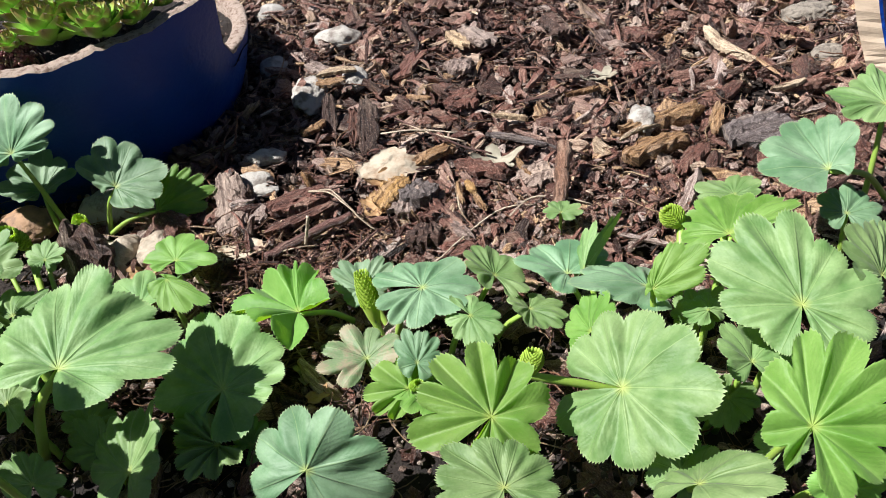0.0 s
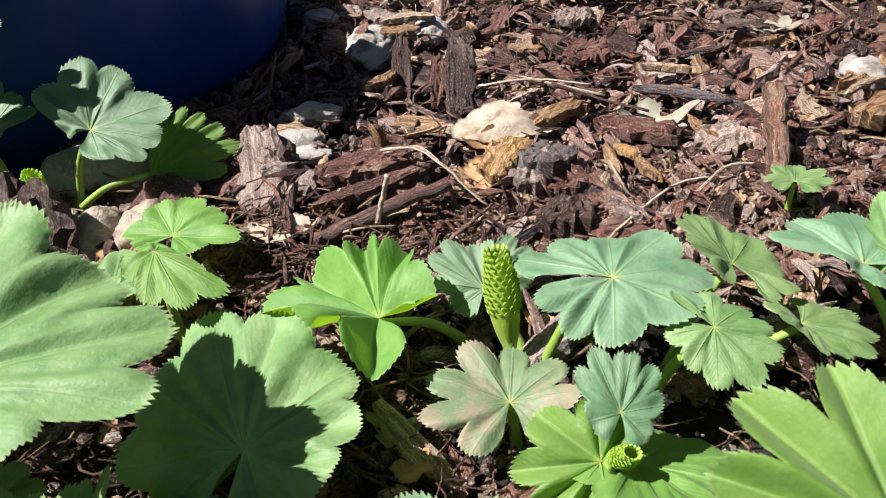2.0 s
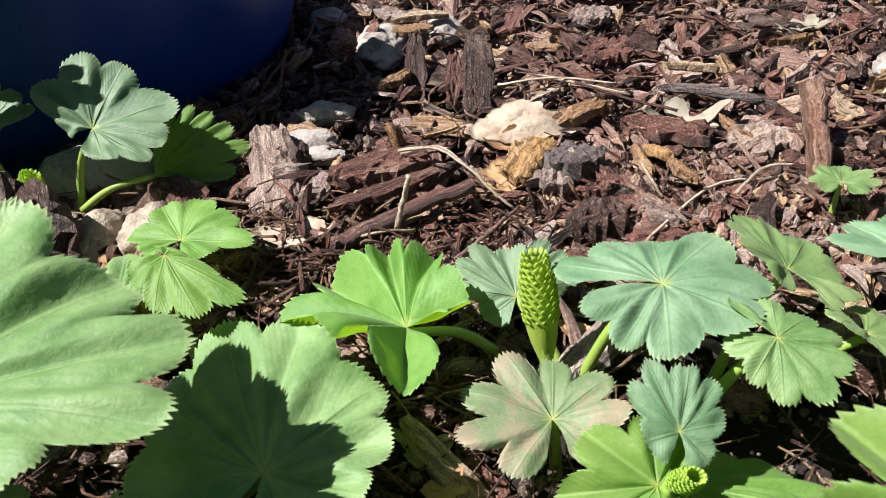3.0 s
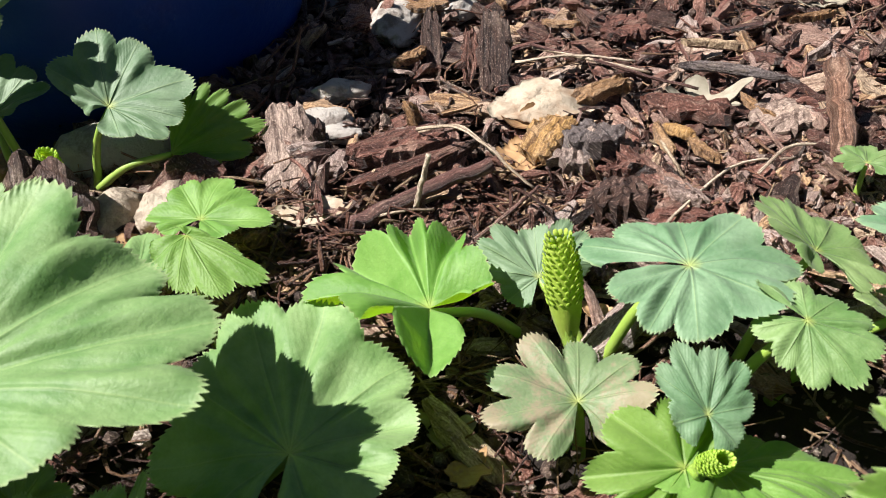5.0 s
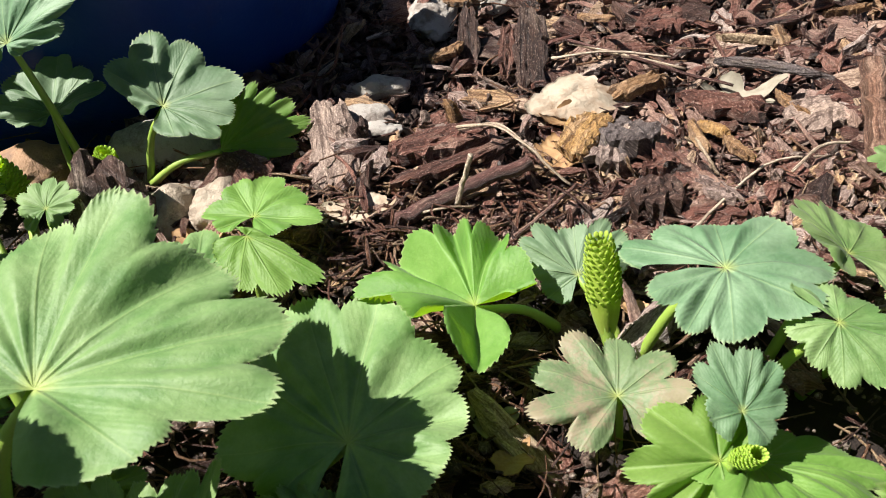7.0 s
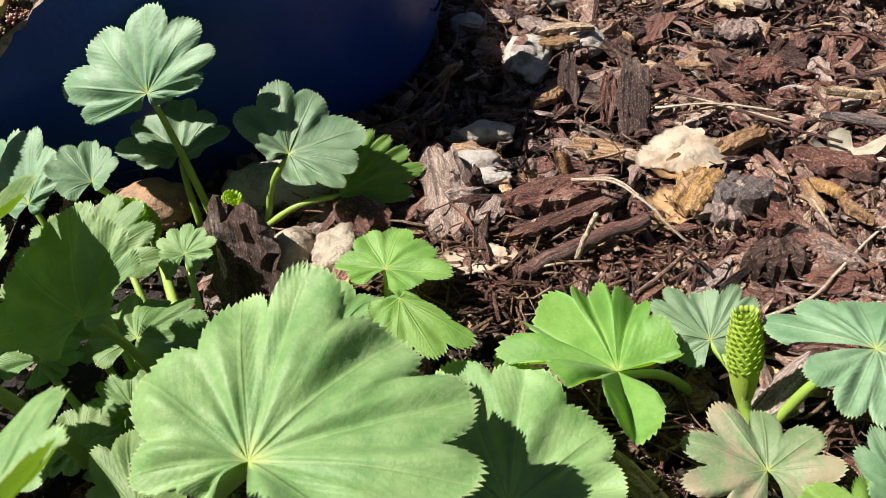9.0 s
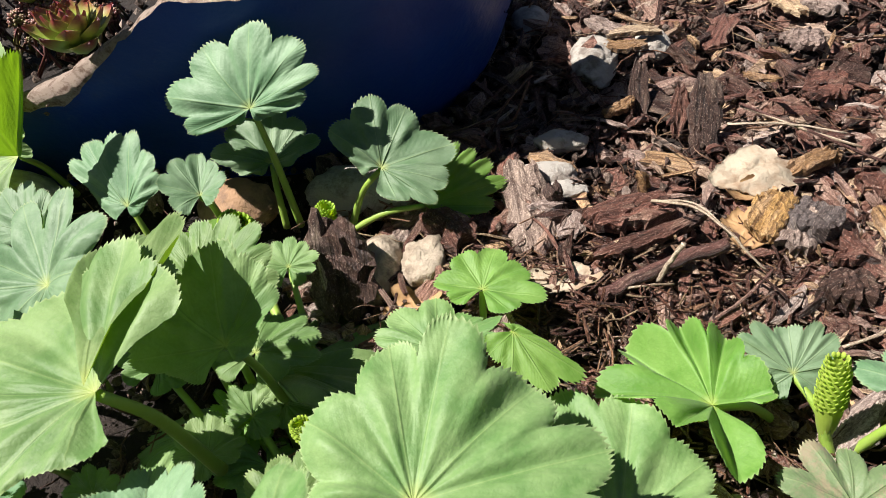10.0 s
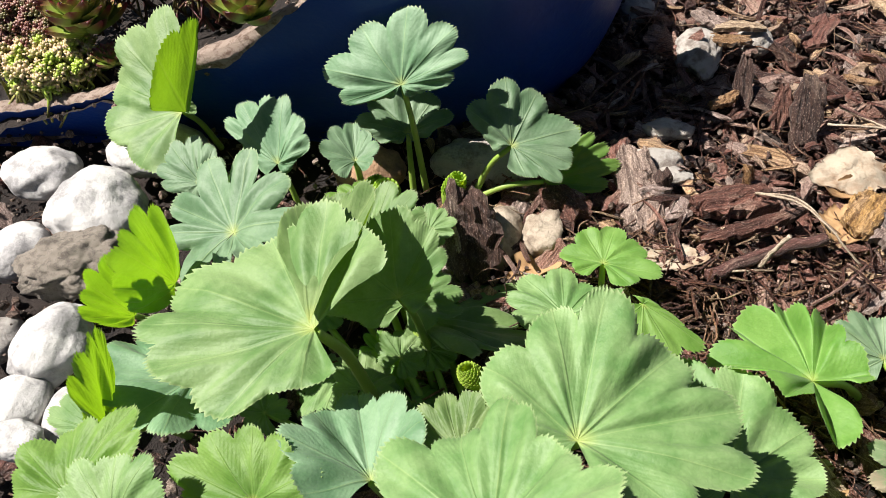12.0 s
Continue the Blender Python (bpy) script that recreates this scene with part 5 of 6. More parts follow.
leaf(right_plant, (0.0584, 0.1230, 0.0350), (0.0565, 0.1282, 0.0363), (0.0507, 0.1215, 0.0341), (0.0630, 0.1260, 0.0334))
leaf(right_plant, (0.0275, 0.1232, 0.0297), (0.0284, 0.1329, 0.0330), (0.0209, 0.1294, 0.0242), (0.0335, 0.1218, 0.0397), mat=YOUNG, cut=0.18, lobes=7, sweep=160, back=0.82, wave=0.06, shape=((-1, 1.00, 0.00), (-2, 0.96, 0.00), (1, 0.93, 0.01), (1, 1.06, 0.02), (0, 1.01, -0.01), (1, 1.04, 0.02), (0, 1.00, 0.00)))
leaf(far_plant, (0.1034, 0.1659, 0.0440), (0.1025, 0.1853, 0.0437), (0.0823, 0.1669, 0.0460), (0.1128, 0.1748, 0.0533), mat=BLUE, foot=(0.1316, 0.1779, 0.0200), cut=0.18, lobes=7, sweep=160, back=0.82, wave=0.06, shape=((-4, 1.02, 0.09), (0, 0.98, -0.04), (0, 0.96, 0.05), (3, 1.21, 0.08), (2, 0.94, -0.01), (0, 1.01, -0.01), (1, 0.69, 0.02)))
leaf(far_plant, (0.1273, 0.1874, 0.0500), (0.1232, 0.1995, 0.0516), (0.1091, 0.1868, 0.0523), (0.1337, 0.2031, 0.0529))
leaf(far_plant, (0.1068, 0.1559, 0.0350), (0.1096, 0.1647, 0.0388), (0.0979, 0.1588, 0.0373), (0.1161, 0.1542, 0.0347), mat=BLUE)
leaf(far_plant, (0.0993, 0.1213, 0.0450), (0.0993, 0.1327, 0.0516), (0.0878, 0.1217, 0.0531), (0.1094, 0.1322, 0.0465))
leaf(right_plant, (0.0716, 0.1508, 0.0355), (0.0801, 0.1681, 0.0337), (0.0576, 0.1602, 0.0314), (0.0874, 0.1454, 0.0473), pleat=0.14, stiff=0.2, mat=YOUNG, cut=0.18, lobes=9, sweep=160, back=0.82, wave=0.06, shape=((0, 1.00, -0.02), (1, 0.85, -0.06), (-1, 0.97, 0.03), (2, 1.08, 0.05), (0, 1.07, 0.05), (-1, 1.00, -0.06), (-1, 1.02, -0.06), (1, 0.89, 0.11), (0, 1.00, 0.03)))
leaf(right_plant, (0.0830, 0.1803, 0.0250), (0.0855, 0.1897, 0.0256), (0.0715, 0.1837, 0.0247), (0.0924, 0.1796, 0.0287))
leaf(front_plant, (-0.0791, 0.1072, 0.0120), (-0.0914, 0.1073, 0.0126), (-0.0824, 0.0963, 0.0120), (-0.0851, 0.1163, 0.0173), pleat=0.675, lobes=9, cut=0.2)
leaf(front_plant, (-0.1042, 0.1014, 0.0100), (-0.1045, 0.1180, 0.0170), (-0.1202, 0.1102, 0.0085), (-0.0899, 0.1038, 0.0208))
leaf(front_plant, (-0.1207, 0.1179, 0.0120), (-0.1224, 0.1247, 0.0158), (-0.1293, 0.1180, 0.0136), (-0.1118, 0.1196, 0.0113))
leaf(front_plant, (-0.1345, 0.1130, 0.0300), (-0.1341, 0.1244, 0.0349), (-0.1460, 0.1188, 0.0302), (-0.1234, 0.1142, 0.0363))
leaf(front_plant, (-0.1572, 0.1573, 0.0200), (-0.1563, 0.1695, 0.0212), (-0.1695, 0.1610, 0.0199), (-0.1420, 0.1598, 0.0206))
leaf(front_plant, (-0.1565, 0.1839, 0.0200), (-0.1570, 0.1908, 0.0236), (-0.1639, 0.1849, 0.0209), (-0.1489, 0.1848, 0.0210))
leaf(wall_plant, (-0.2090, 0.2064, 0.0194), (-0.2109, 0.2170, 0.0276), (-0.2272, 0.2173, 0.0246), (-0.1971, 0.2118, 0.0261), mat=BLUE, lobes=7, sweep=160, back=0.82, wave=0.06, shape=((-14, 0.79, 0.00), (11, 1.18, 0.00), (3, 1.08, 0.00), (-5, 1.54, 0.00), (11, 0.97, 0.00), (-8, 0.85, 0.00), (9, 0.53, 0.00)))
leaf(front_plant, (-0.1603, 0.1476, 0.0080), (-0.1616, 0.1397, 0.0043), (-0.1518, 0.1464, 0.0082), (-0.1694, 0.1507, 0.0104), mat=YOUNG, cut=0.3)
leaf(front_plant, (-0.1721, 0.1441, 0.0060), (-0.1833, 0.1358, 0.0034), (-0.1697, 0.1297, 0.0095), (-0.1829, 0.1505, -0.0000))
leaf(front_plant, (-0.1525, 0.1378, 0.0060), (-0.1458, 0.1291, 0.0052), (-0.1425, 0.1412, 0.0020), (-0.1634, 0.1332, 0.0090))
leaf(front_plant, (-0.1771, 0.1913, 0.0200), (-0.1802, 0.2000, 0.0213), (-0.1884, 0.1893, 0.0229), (-0.1694, 0.1941, 0.0229), mat=YOUNG)
leaf(wall_plant, (-0.2362, 0.2093, 0.0346), (-0.2291, 0.2233, 0.0616), (-0.2413, 0.2007, 0.0434), (-0.2338, 0.2096, 0.0360), mat=YOUNG, sweep=100, back=0.3, stalk=0.0, lobes=3, cut=0.1, wave=0.02, pleat=0.03, cup=0.05)
leaf(right_plant, (0.0412, 0.0794, 0.0300), (0.0464, 0.0870, 0.0340), (0.0326, 0.0840, 0.0321), (0.0486, 0.0777, 0.0280), lobes=7)
leaf(right_plant, (0.0726, 0.0675, 0.0400), (0.0761, 0.0735, 0.0470), (0.0632, 0.0687, 0.0424), (0.0823, 0.0703, 0.0390), mat=YOUNG, lobes=7, pleat=0.12, stiff=0.2)
leaf(right_plant, (0.0678, 0.0869, 0.0250), (0.0711, 0.0931, 0.0288), (0.0614, 0.0897, 0.0267), (0.0749, 0.0871, 0.0249), lobes=7)
leaf(right_plant, (0.0574, 0.1260, 0.0300), (0.0603, 0.1332, 0.0335), (0.0505, 0.1286, 0.0307), (0.0650, 0.1255, 0.0317))
leaf(front_plant, (-0.1166, 0.1110, 0.0080), (-0.1278, 0.1144, 0.0115), (-0.1191, 0.1049, 0.0015), (-0.1140, 0.1180, 0.0142))
leaf(front_plant, (-0.1306, 0.0986, 0.0120), (-0.1348, 0.1059, 0.0179), (-0.1410, 0.0982, 0.0128), (-0.1219, 0.1016, 0.0143))
leaf(front_plant, (-0.0726, 0.1112, 0.0050), (-0.0683, 0.1180, 0.0080), (-0.0780, 0.1169, 0.0049), (-0.0645, 0.1083, 0.0046))
leaf(front_plant, (-0.1816, 0.1563, 0.0140), (-0.1785, 0.1648, 0.0157), (-0.1911, 0.1597, 0.0172), (-0.1723, 0.1541, 0.0144))
leaf(front_plant, (-0.1763, 0.1665, 0.0100), (-0.1713, 0.1731, 0.0108), (-0.1831, 0.1725, 0.0139), (-0.1678, 0.1631, 0.0087))
leaf(front_plant, (-0.1500, 0.1497, 0.0120), (-0.1459, 0.1554, 0.0133), (-0.1567, 0.1545, 0.0156), (-0.1429, 0.1465, 0.0112))
leaf(front_plant, (-0.1566, 0.1460, 0.0120), (-0.1535, 0.1516, 0.0141), (-0.1634, 0.1492, 0.0148), (-0.1501, 0.1432, 0.0110))
leaf(front_plant, (-0.1646, 0.1370, 0.0100), (-0.1592, 0.1440, 0.0110), (-0.1719, 0.1427, 0.0121), (-0.1567, 0.1340, 0.0108))
leaf(front_plant, (-0.1876, 0.1279, 0.0080), (-0.1938, 0.1308, 0.0098), (-0.1904, 0.1224, 0.0059), (-0.1842, 0.1327, 0.0095))


# ---- succulents in the pot ----
houseleek(-0.2907, 0.2503, 0.0360, 0.0151, "green houseleek rosette with dark red tips", HOUSELEEK, 1, (0, 0))
houseleek(-0.2147, 0.2240, 0.0600, 0.0127, "green houseleek rosette with purple-red tips near the clay edge", HOUSELEEK, 2, (0, 0))
houseleek(-0.2770, 0.2391, 0.0300, 0.0078, "small green houseleek offset", HOUSELEEK, 3, (0, 0))
houseleek(-0.2806, 0.2718, 0.0520, 0.0210, "large bright green houseleek rosette", GREEN_HOUSELEEK, 4, (0, 0))
houseleek(-0.1988, 0.2477, 0.0660, 0.0086, "small bright green houseleek rosette by the clay edge", GREEN_HOUSELEEK, 15, (0, 0))
houseleek(-0.2517, 0.2664, 0.0540, 0.0123, "green houseleek rosette with dark red tips", HOUSELEEK, 16, (0, 0))
houseleek(-0.2860, 0.2415, 0.0450, 0.0128, "green houseleek rosette with dark red tips", HOUSELEEK, 5, (0, 0))
houseleek(-0.1559, 0.2546, 0.0710, 0.0167, "bright green houseleek rosette in the sun", GREEN_HOUSELEEK, 6, (0, 0))
houseleek(-0.1359, 0.2513, 0.0720, 0.0139, "bright green houseleek rosette in the sun", GREEN_HOUSELEEK, 7, (0, 0))
houseleek(-0.1258, 0.2616, 0.0710, 0.0108, "small bright green houseleek offset", GREEN_HOUSELEEK, 8, (0, 0))
houseleek(-0.1496, 0.2650, 0.0760, 0.0152, "bright green houseleek rosette in the sun", GREEN_HOUSELEEK, 9, (0, 0))
houseleek(-0.1730, 0.2699, 0.0740, 0.0156, "bright green houseleek rosette in the sun", GREEN_HOUSELEEK, 10, (0, 0))
houseleek(-0.1343, 0.2737, 0.0760, 0.0133, "bright green houseleek rosette in the sun", GREEN_HOUSELEEK, 11, (0, 0))
houseleek(-0.1199, 0.2755, 0.0700, 0.0081, "small bright green houseleek offset", GREEN_HOUSELEEK, 12, (0, 0))
houseleek(-0.1699, 0.2493, 0.0700, 0.0085, "small bright green houseleek offset", GREEN_HOUSELEEK, 13, (0, 0))
stonecrop(-0.3043, 0.2396, 0.0260, 0.0190, "tan and yellow-green stonecrop cushion at the clay edge", STONECROP, 1, 150, 0.0024)
stonecrop(-0.3229, 0.2585, 0.0300, 0.0189, "dark red stonecrop stems", STONECROP_RED, 2, 150, 0.0019)
stonecrop(-0.2443, 0.2662, 0.0460, 0.0181, "dark red stonecrop stems", STONECROP_RED, 5, 130, 0.0019)
stonecrop(-0.3008, 0.2749, 0.0400, 0.0266, "dark red stonecrop stems", STONECROP_RED, 4, 150, 0.0019)
stonecrop(-0.1738, 0.2510, 0.0660, 0.0097, "dark red stonecrop stems", STONECROP_RED, 3, 90, 0.002)


# ---- stones ----
stone("pebble", "smooth white pebble in the shade of the pot", WHITE_STONE, -0.2950, 0.2046, 0.0080, 0.0134, 0.0106, 0.0075, seed=1, group='pebbles beside the pot')
stone("pebble", "large round white pebble in full sun", WHITE_STONE, -0.2658, 0.1890, 0.0100, 0.0157, 0.0141, 0.0101, seed=2, group='pebbles beside the pot')
stone("pebble", "white pebble with a brown crust", WHITE_STONE, -0.2844, 0.1712, 0.0060, 0.0096, 0.0106, 0.0072, seed=3, group='pebbles beside the pot')
stone("pebble", "large white pebble with grey flecks", WHITE_STONE, -0.2511, 0.1378, 0.0100, 0.0103, 0.0132, 0.0077, seed=4, group='pebbles beside the pot')
stone("pebble", "pale grey speckled smooth pebble", WHITE_STONE, -0.2523, 0.1204, 0.0080, 0.0090, 0.0087, 0.0062, seed=5, group='pebbles beside the pot')
stone("pebble", "white pebble half under leaves", WHITE_STONE, -0.2434, 0.1092, 0.0120, 0.0075, 0.0053, 0.0038, seed=6, group='pebbles beside the pot')
stone("pebble", "white pebble half under leaves", WHITE_STONE, -0.2365, 0.1207, 0.0060, 0.0079, 0.0083, 0.0059, seed=7, group='pebbles beside the pot')
stone("pebble", "mottled grey-white stone against the pot", WHITE_STONE, -0.2559, 0.2164, 0.0120, 0.0181, 0.0120, 0.0086, seed=8, group='pebbles beside the pot')
stone("pebble", "dark grey pebble in shade", GREY_STONE, -0.2738, 0.1422, 0.0020, 0.0065, 0.0076, 0.0048, seed=9, group='pebbles beside the pot')
stone("rock", "rough grey-brown angular rock among the pebbles", ROUGH_ROCK, -0.2577, 0.1649, 0.0120, 0.0165, 0.0108, 0.0077, seed=11, lump=0.2, facet=0.35, yaw=28)
# stones among the plants and in the mulch
stone("stone", "grey limestone under a leaf beside the pot", LIMESTONE, -0.1491, 0.2290, 0.0060, 0.0156, 0.0088, 0.0085, seed=21, facet=0.10)
stone("stone", "brown rounded stone under the leaves", BROWN_STONE, -0.1853, 0.2225, 0.0060, 0.0122, 0.0094, 0.0067, seed=22)
stone("stone", "cream stone beside a piece of bark", CREAM_STONE, -0.1380, 0.1990, 0.0045, 0.0064, 0.0108, 0.0068, seed=23, facet=0.12)
stone("stone", "cream stone with a knob", CREAM_STONE, -0.1257, 0.1990, 0.0050, 0.0064, 0.0090, 0.0070, seed=24, lump=0.3, facet=0.3)
stone("stone", "white limestone chip in the mulch", LIMESTONE, -0.0895, 0.2503, 0.0090, 0.0077, 0.0045, 0.0032, seed=25, lump=0.3, facet=0.10)
stone("stone", "white limestone chip in the mulch", LIMESTONE, -0.0933, 0.2360, 0.0080, 0.0084, 0.0042, 0.0030, seed=26, lump=0.3, facet=0.10)
stone("stone", "white limestone chip half buried", LIMESTONE, -0.0876, 0.2296, 0.0070, 0.0059, 0.0032, 0.0023, seed=27, lump=0.3, facet=0.10)
stone("stone", "white stone lying in the shade of the pot", LIMESTONE, -0.0777, 0.3019, 0.0070, 0.0080, 0.0145, 0.0060, seed=28, lump=0.25, facet=0.10)
stone("stone", "small white stone beside wood chips", LIMESTONE, -0.0565, 0.3116, 0.0070, 0.0062, 0.0086, 0.0046, seed=29, facet=0.10)
stone("stone", "white stone in the shade of the pot", LIMESTONE, -0.0689, 0.3555, 0.0070, 0.0119, 0.0078, 0.0056, seed=30, facet=0.10)
stone("stone", "grey stone against the foot of the pot", GREY_STONE, -0.1010, 0.3355, 0.0040, 0.0073, 0.0095, 0.0054, seed=31)
stone("stone", "grey stone against the foot of the pot", GREY_STONE, -0.1128, 0.4002, 0.0040, 0.0098, 0.0069, 0.0049, seed=32)
stone("stone", "white flinty stone with brown stains", LIMESTONE, 0.0680, 0.2483, 0.0110, 0.0053, 0.0087, 0.0040, seed=33, lump=0.35, facet=0.10)
stone("stone", "small white stone chip in bark", LIMESTONE, 0.0633, 0.2141, 0.0040, 0.0026, 0.0032, 0.0019, seed=34, lump=0.35, facet=0.10)
stone("stone", "dark rounded lump of soil", ROUGH_ROCK, 0.0490, 0.2684, 0.0020, 0.0099, 0.0058, 0.0042, seed=35, facet=0.3)
stone("stone", "grey-brown clod of earth", ROUGH_ROCK, 0.1611, 0.2963, 0.0040, 0.0070, 0.0060, 0.0043, seed=36, facet=0.12)
stone("stone", "cream stone under the leaves", CREAM_STONE, -0.1415, 0.2052, 0.0040, 0.0099, 0.0044, 0.0031, seed=37, facet=0.3)
stone("stone", "grey clod of earth", ROUGH_ROCK, 0.1660, 0.3345, 0.0040, 0.0124, 0.0073, 0.0052, seed=38, facet=0.3)
stone("stone", "dark blue-grey stone chip", GREY_STONE, 0.0418, 0.2133, 0.0030, 0.0054, 0.0045, 0.0032, seed=39, lump=0.3)


# ---- bark, sticks and dry leaves ----
flake("bark_piece", "upright dark brown bark piece with a ragged top", "bark", DARK_BARK, -0.1470, 0.1915, 0.0120, 0.0300, 0.0165, 0.0090, 104, -56, 0, seed=41, torn=0.5, taper=0.55)
flake("bark_piece", "pale grey weathered bark slab with long cracks", "bark", PALE_BARK, -0.0990, 0.2200, 0.0095, 0.0290, 0.0118, 0.0055, -80, seed=42, pitch=16, torn=0.25)
flake("bark_piece", "red-brown bark piece beside the stones", "bark", RED_BARK, -0.1206, 0.2098, 0.0090, 0.0171, 0.0095, 0.0070, -45, seed=43)
flake("wood_piece", "brown split wood piece with a pale face", "wood", TAN_WOOD, 0.0769, 0.2475, 0.0110, 0.0373, 0.0069, 0.0080, 21, seed=44)
flake("wood_piece", "brown split wood piece with a pale face", "wood", TAN_WOOD, 0.0701, 0.2284, 0.0100, 0.0279, 0.0080, 0.0080, 20, seed=45)
flake("wood_splinter", "thin pale wood splinter", "wood", PALE_WOOD, 0.0637, 0.2365, 0.0130, 0.0203, 0.0020, 0.0020, 25, seed=46)
flake("bark_slab", "dark slate-grey flat bark slab", "bark", SLATE_BARK, 0.1112, 0.2356, 0.0100, 0.0321, 0.0168, 0.0060, 12, seed=47)
flake("wood_splinter", "pale weathered wood stick", "wood", PALE_WOOD, 0.1183, 0.3044, 0.0100, 0.0396, 0.0057, 0.0040, -71, seed=48)
flake("wood_splinter", "short tan wood chip on a white stone", "wood", TAN_WOOD, -0.0676, 0.3033, 0.0120, 0.0183, 0.0046, 0.0030, 0, seed=49)
flake("bark_piece", "small brown bark chip on a white stone", "bark", GREY_BARK, -0.0730, 0.3140, 0.0130, 0.0194, 0.0066, 0.0030, -44, seed=50)
flake("wood_piece", "ochre yellow wood chip", "wood", YELLOW_WOOD, -0.0332, 0.2172, 0.0090, 0.0225, 0.0088, 0.0040, 58, seed=51)
flake("bark_piece", "flat purple-grey bark chip", "bark", GREY_BARK, -0.0282, 0.2105, 0.0100, 0.0182, 0.0078, 0.0050, 52, seed=52)
flake("bark_piece", "long red-brown layered bark piece", "bark", RED_BARK, -0.0710, 0.2149, 0.0100, 0.0270, 0.0071, 0.0060, 14, seed=53)
flake("bark_piece", "grooved purple-brown bark strip", "bark", RED_BARK, 0.0013, 0.2271, 0.0100, 0.0263, 0.0067, 0.0050, -23, seed=54)
flake("bark_piece", "upright dark brown bark flake", "bark", DARK_BARK, -0.0455, 0.2590, 0.0120, 0.0280, 0.0095, 0.0035, 84, -48, 0, seed=55, taper=0.6, torn=0.6)
flake("bark_piece", "dark upright bark stub", "bark", DARK_BARK, -0.0916, 0.2218, 0.0085, 0.0143, 0.0050, 0.0060, 106, -86, 0, seed=56)
rod("stem", "knobbly dead stem with pale flaking rind", "stem", KNOBBLY, [(0.0330, 0.2225, 0.0215), (0.0315, 0.2140, 0.0180), (0.0300, 0.2060, 0.0145), (0.0280, 0.1960, 0.0100)], 0.0029, 0.0026, 57, 0.16, 12)
flake("bark_piece", "grey-red weathered bark piece", "bark", RED_BARK, -0.0127, 0.1994, 0.0090, 0.0241, 0.0063, 0.0060, -59, seed=58)
flake("bark_piece", "dark layered bark piece", "bark", DARK_BARK, -0.0210, 0.1901, 0.0090, 0.0147, 0.0082, 0.0080, 11, seed=59)
flake("wood_splinter", "thin upright tan splinter", "wood", TAN_WOOD, 0.0175, 0.2239, 0.0110, 0.0140, 0.0027, 0.0030, -72, seed=60)
flake("wood_splinter", "short tan wood splinter standing askew", "wood", TAN_WOOD, -0.0074, 0.2123, 0.0110, 0.0147, 0.0024, 0.0030, -83, seed=61)
flake("wood_piece", "light brown flat wood chip", "wood", PALE_WOOD, -0.0060, 0.3356, 0.0100, 0.0213, 0.0074, 0.0030, -59, seed=62)
flake("bark_piece", "long reddish strip of bark", "bark", RED_BARK, 0.1388, 0.2636, 0.0110, 0.0219, 0.0052, 0.0040, 7, seed=63)
flake("wood_splinter", "pale split stick on red bark", "wood", PALE_WOOD, 0.1300, 0.2609, 0.0130, 0.0197, 0.0026, 0.0030, 16, seed=64)
flake("wood_piece", "tan curled wood chip", "wood", TAN_WOOD, 0.0973, 0.2437, 0.0110, 0.0224, 0.0050, 0.0040, 69, seed=65)
flake("bark_piece", "broad red-brown bark flake", "bark", RED_BARK, 0.1474, 0.3064, 0.0110, 0.0158, 0.0068, 0.0030, -43, seed=66)
flake("bark_piece", "brown bark flake on the mulch", "bark", RED_BARK, 0.0810, 0.2200, 0.0100, 0.0220, 0.0065, 0.0050, 45, seed=67)
flake("bark_piece", "pink-brown bark chip on the mulch", "bark", GREY_BARK, -0.0059, 0.3081, 0.0100, 0.0149, 0.0108, 0.0040, -1, seed=68)
flake("bark_piece", "reddish bark chip on the mulch", "bark", RED_BARK, -0.0054, 0.2795, 0.0100, 0.0167, 0.0096, 0.0040, 6, seed=69)
flake("wood_splinter", "brown flat strip of wood", "wood", TAN_WOOD, -0.0710, 0.2674, 0.0100, 0.0139, 0.0040, 0.0030, 42, seed=70)
flake("wood_splinter", "tan wood strip on the mulch", "wood", TAN_WOOD, -0.0245, 0.2833, 0.0110, 0.0120, 0.0023, 0.0020, -15, seed=71)
rod("twig", "red-brown twig lying across the mulch", "twig", TWIG, [(-0.0799, 0.1867, 0.0090), (-0.0657, 0.1954, 0.0100), (-0.0483, 0.2017, 0.0130)], 0.002, 0.0017, 72)
rod("twig", "short straw-coloured stub standing in the mulch", "twig", STRAW, [(-0.0654, 0.1925, 0.0090), (-0.0634, 0.1928, 0.0155), (-0.0612, 0.1916, 0.0230)], 0.0007, 0.0006, 73)
rod("straw", "bent white straw stalk", "straw", STRAW, [(-0.0657, 0.2160, 0.0150), (-0.0565, 0.2093, 0.0190), (-0.0492, 0.2019, 0.0180), (-0.0427, 0.1970, 0.0130), (-0.0389, 0.1957, 0.0100)], 0.00045, 0.0003, 74)
rod("straw", "thin pale straw stalk", "straw", STRAW, [(-0.0655, 0.2180, 0.0130), (-0.0574, 0.2136, 0.0170), (-0.0527, 0.2068, 0.0190), (-0.0475, 0.2023, 0.0150)], 0.0003, 0.00025, 75)
rod("straw", "thin white stalk lying in the mulch", "straw", STRAW, [(-0.0085, 0.2185, 0.0100), (-0.0081, 0.2026, 0.0120), (-0.0057, 0.1984, 0.0090)], 0.00045, 0.0004, 76)
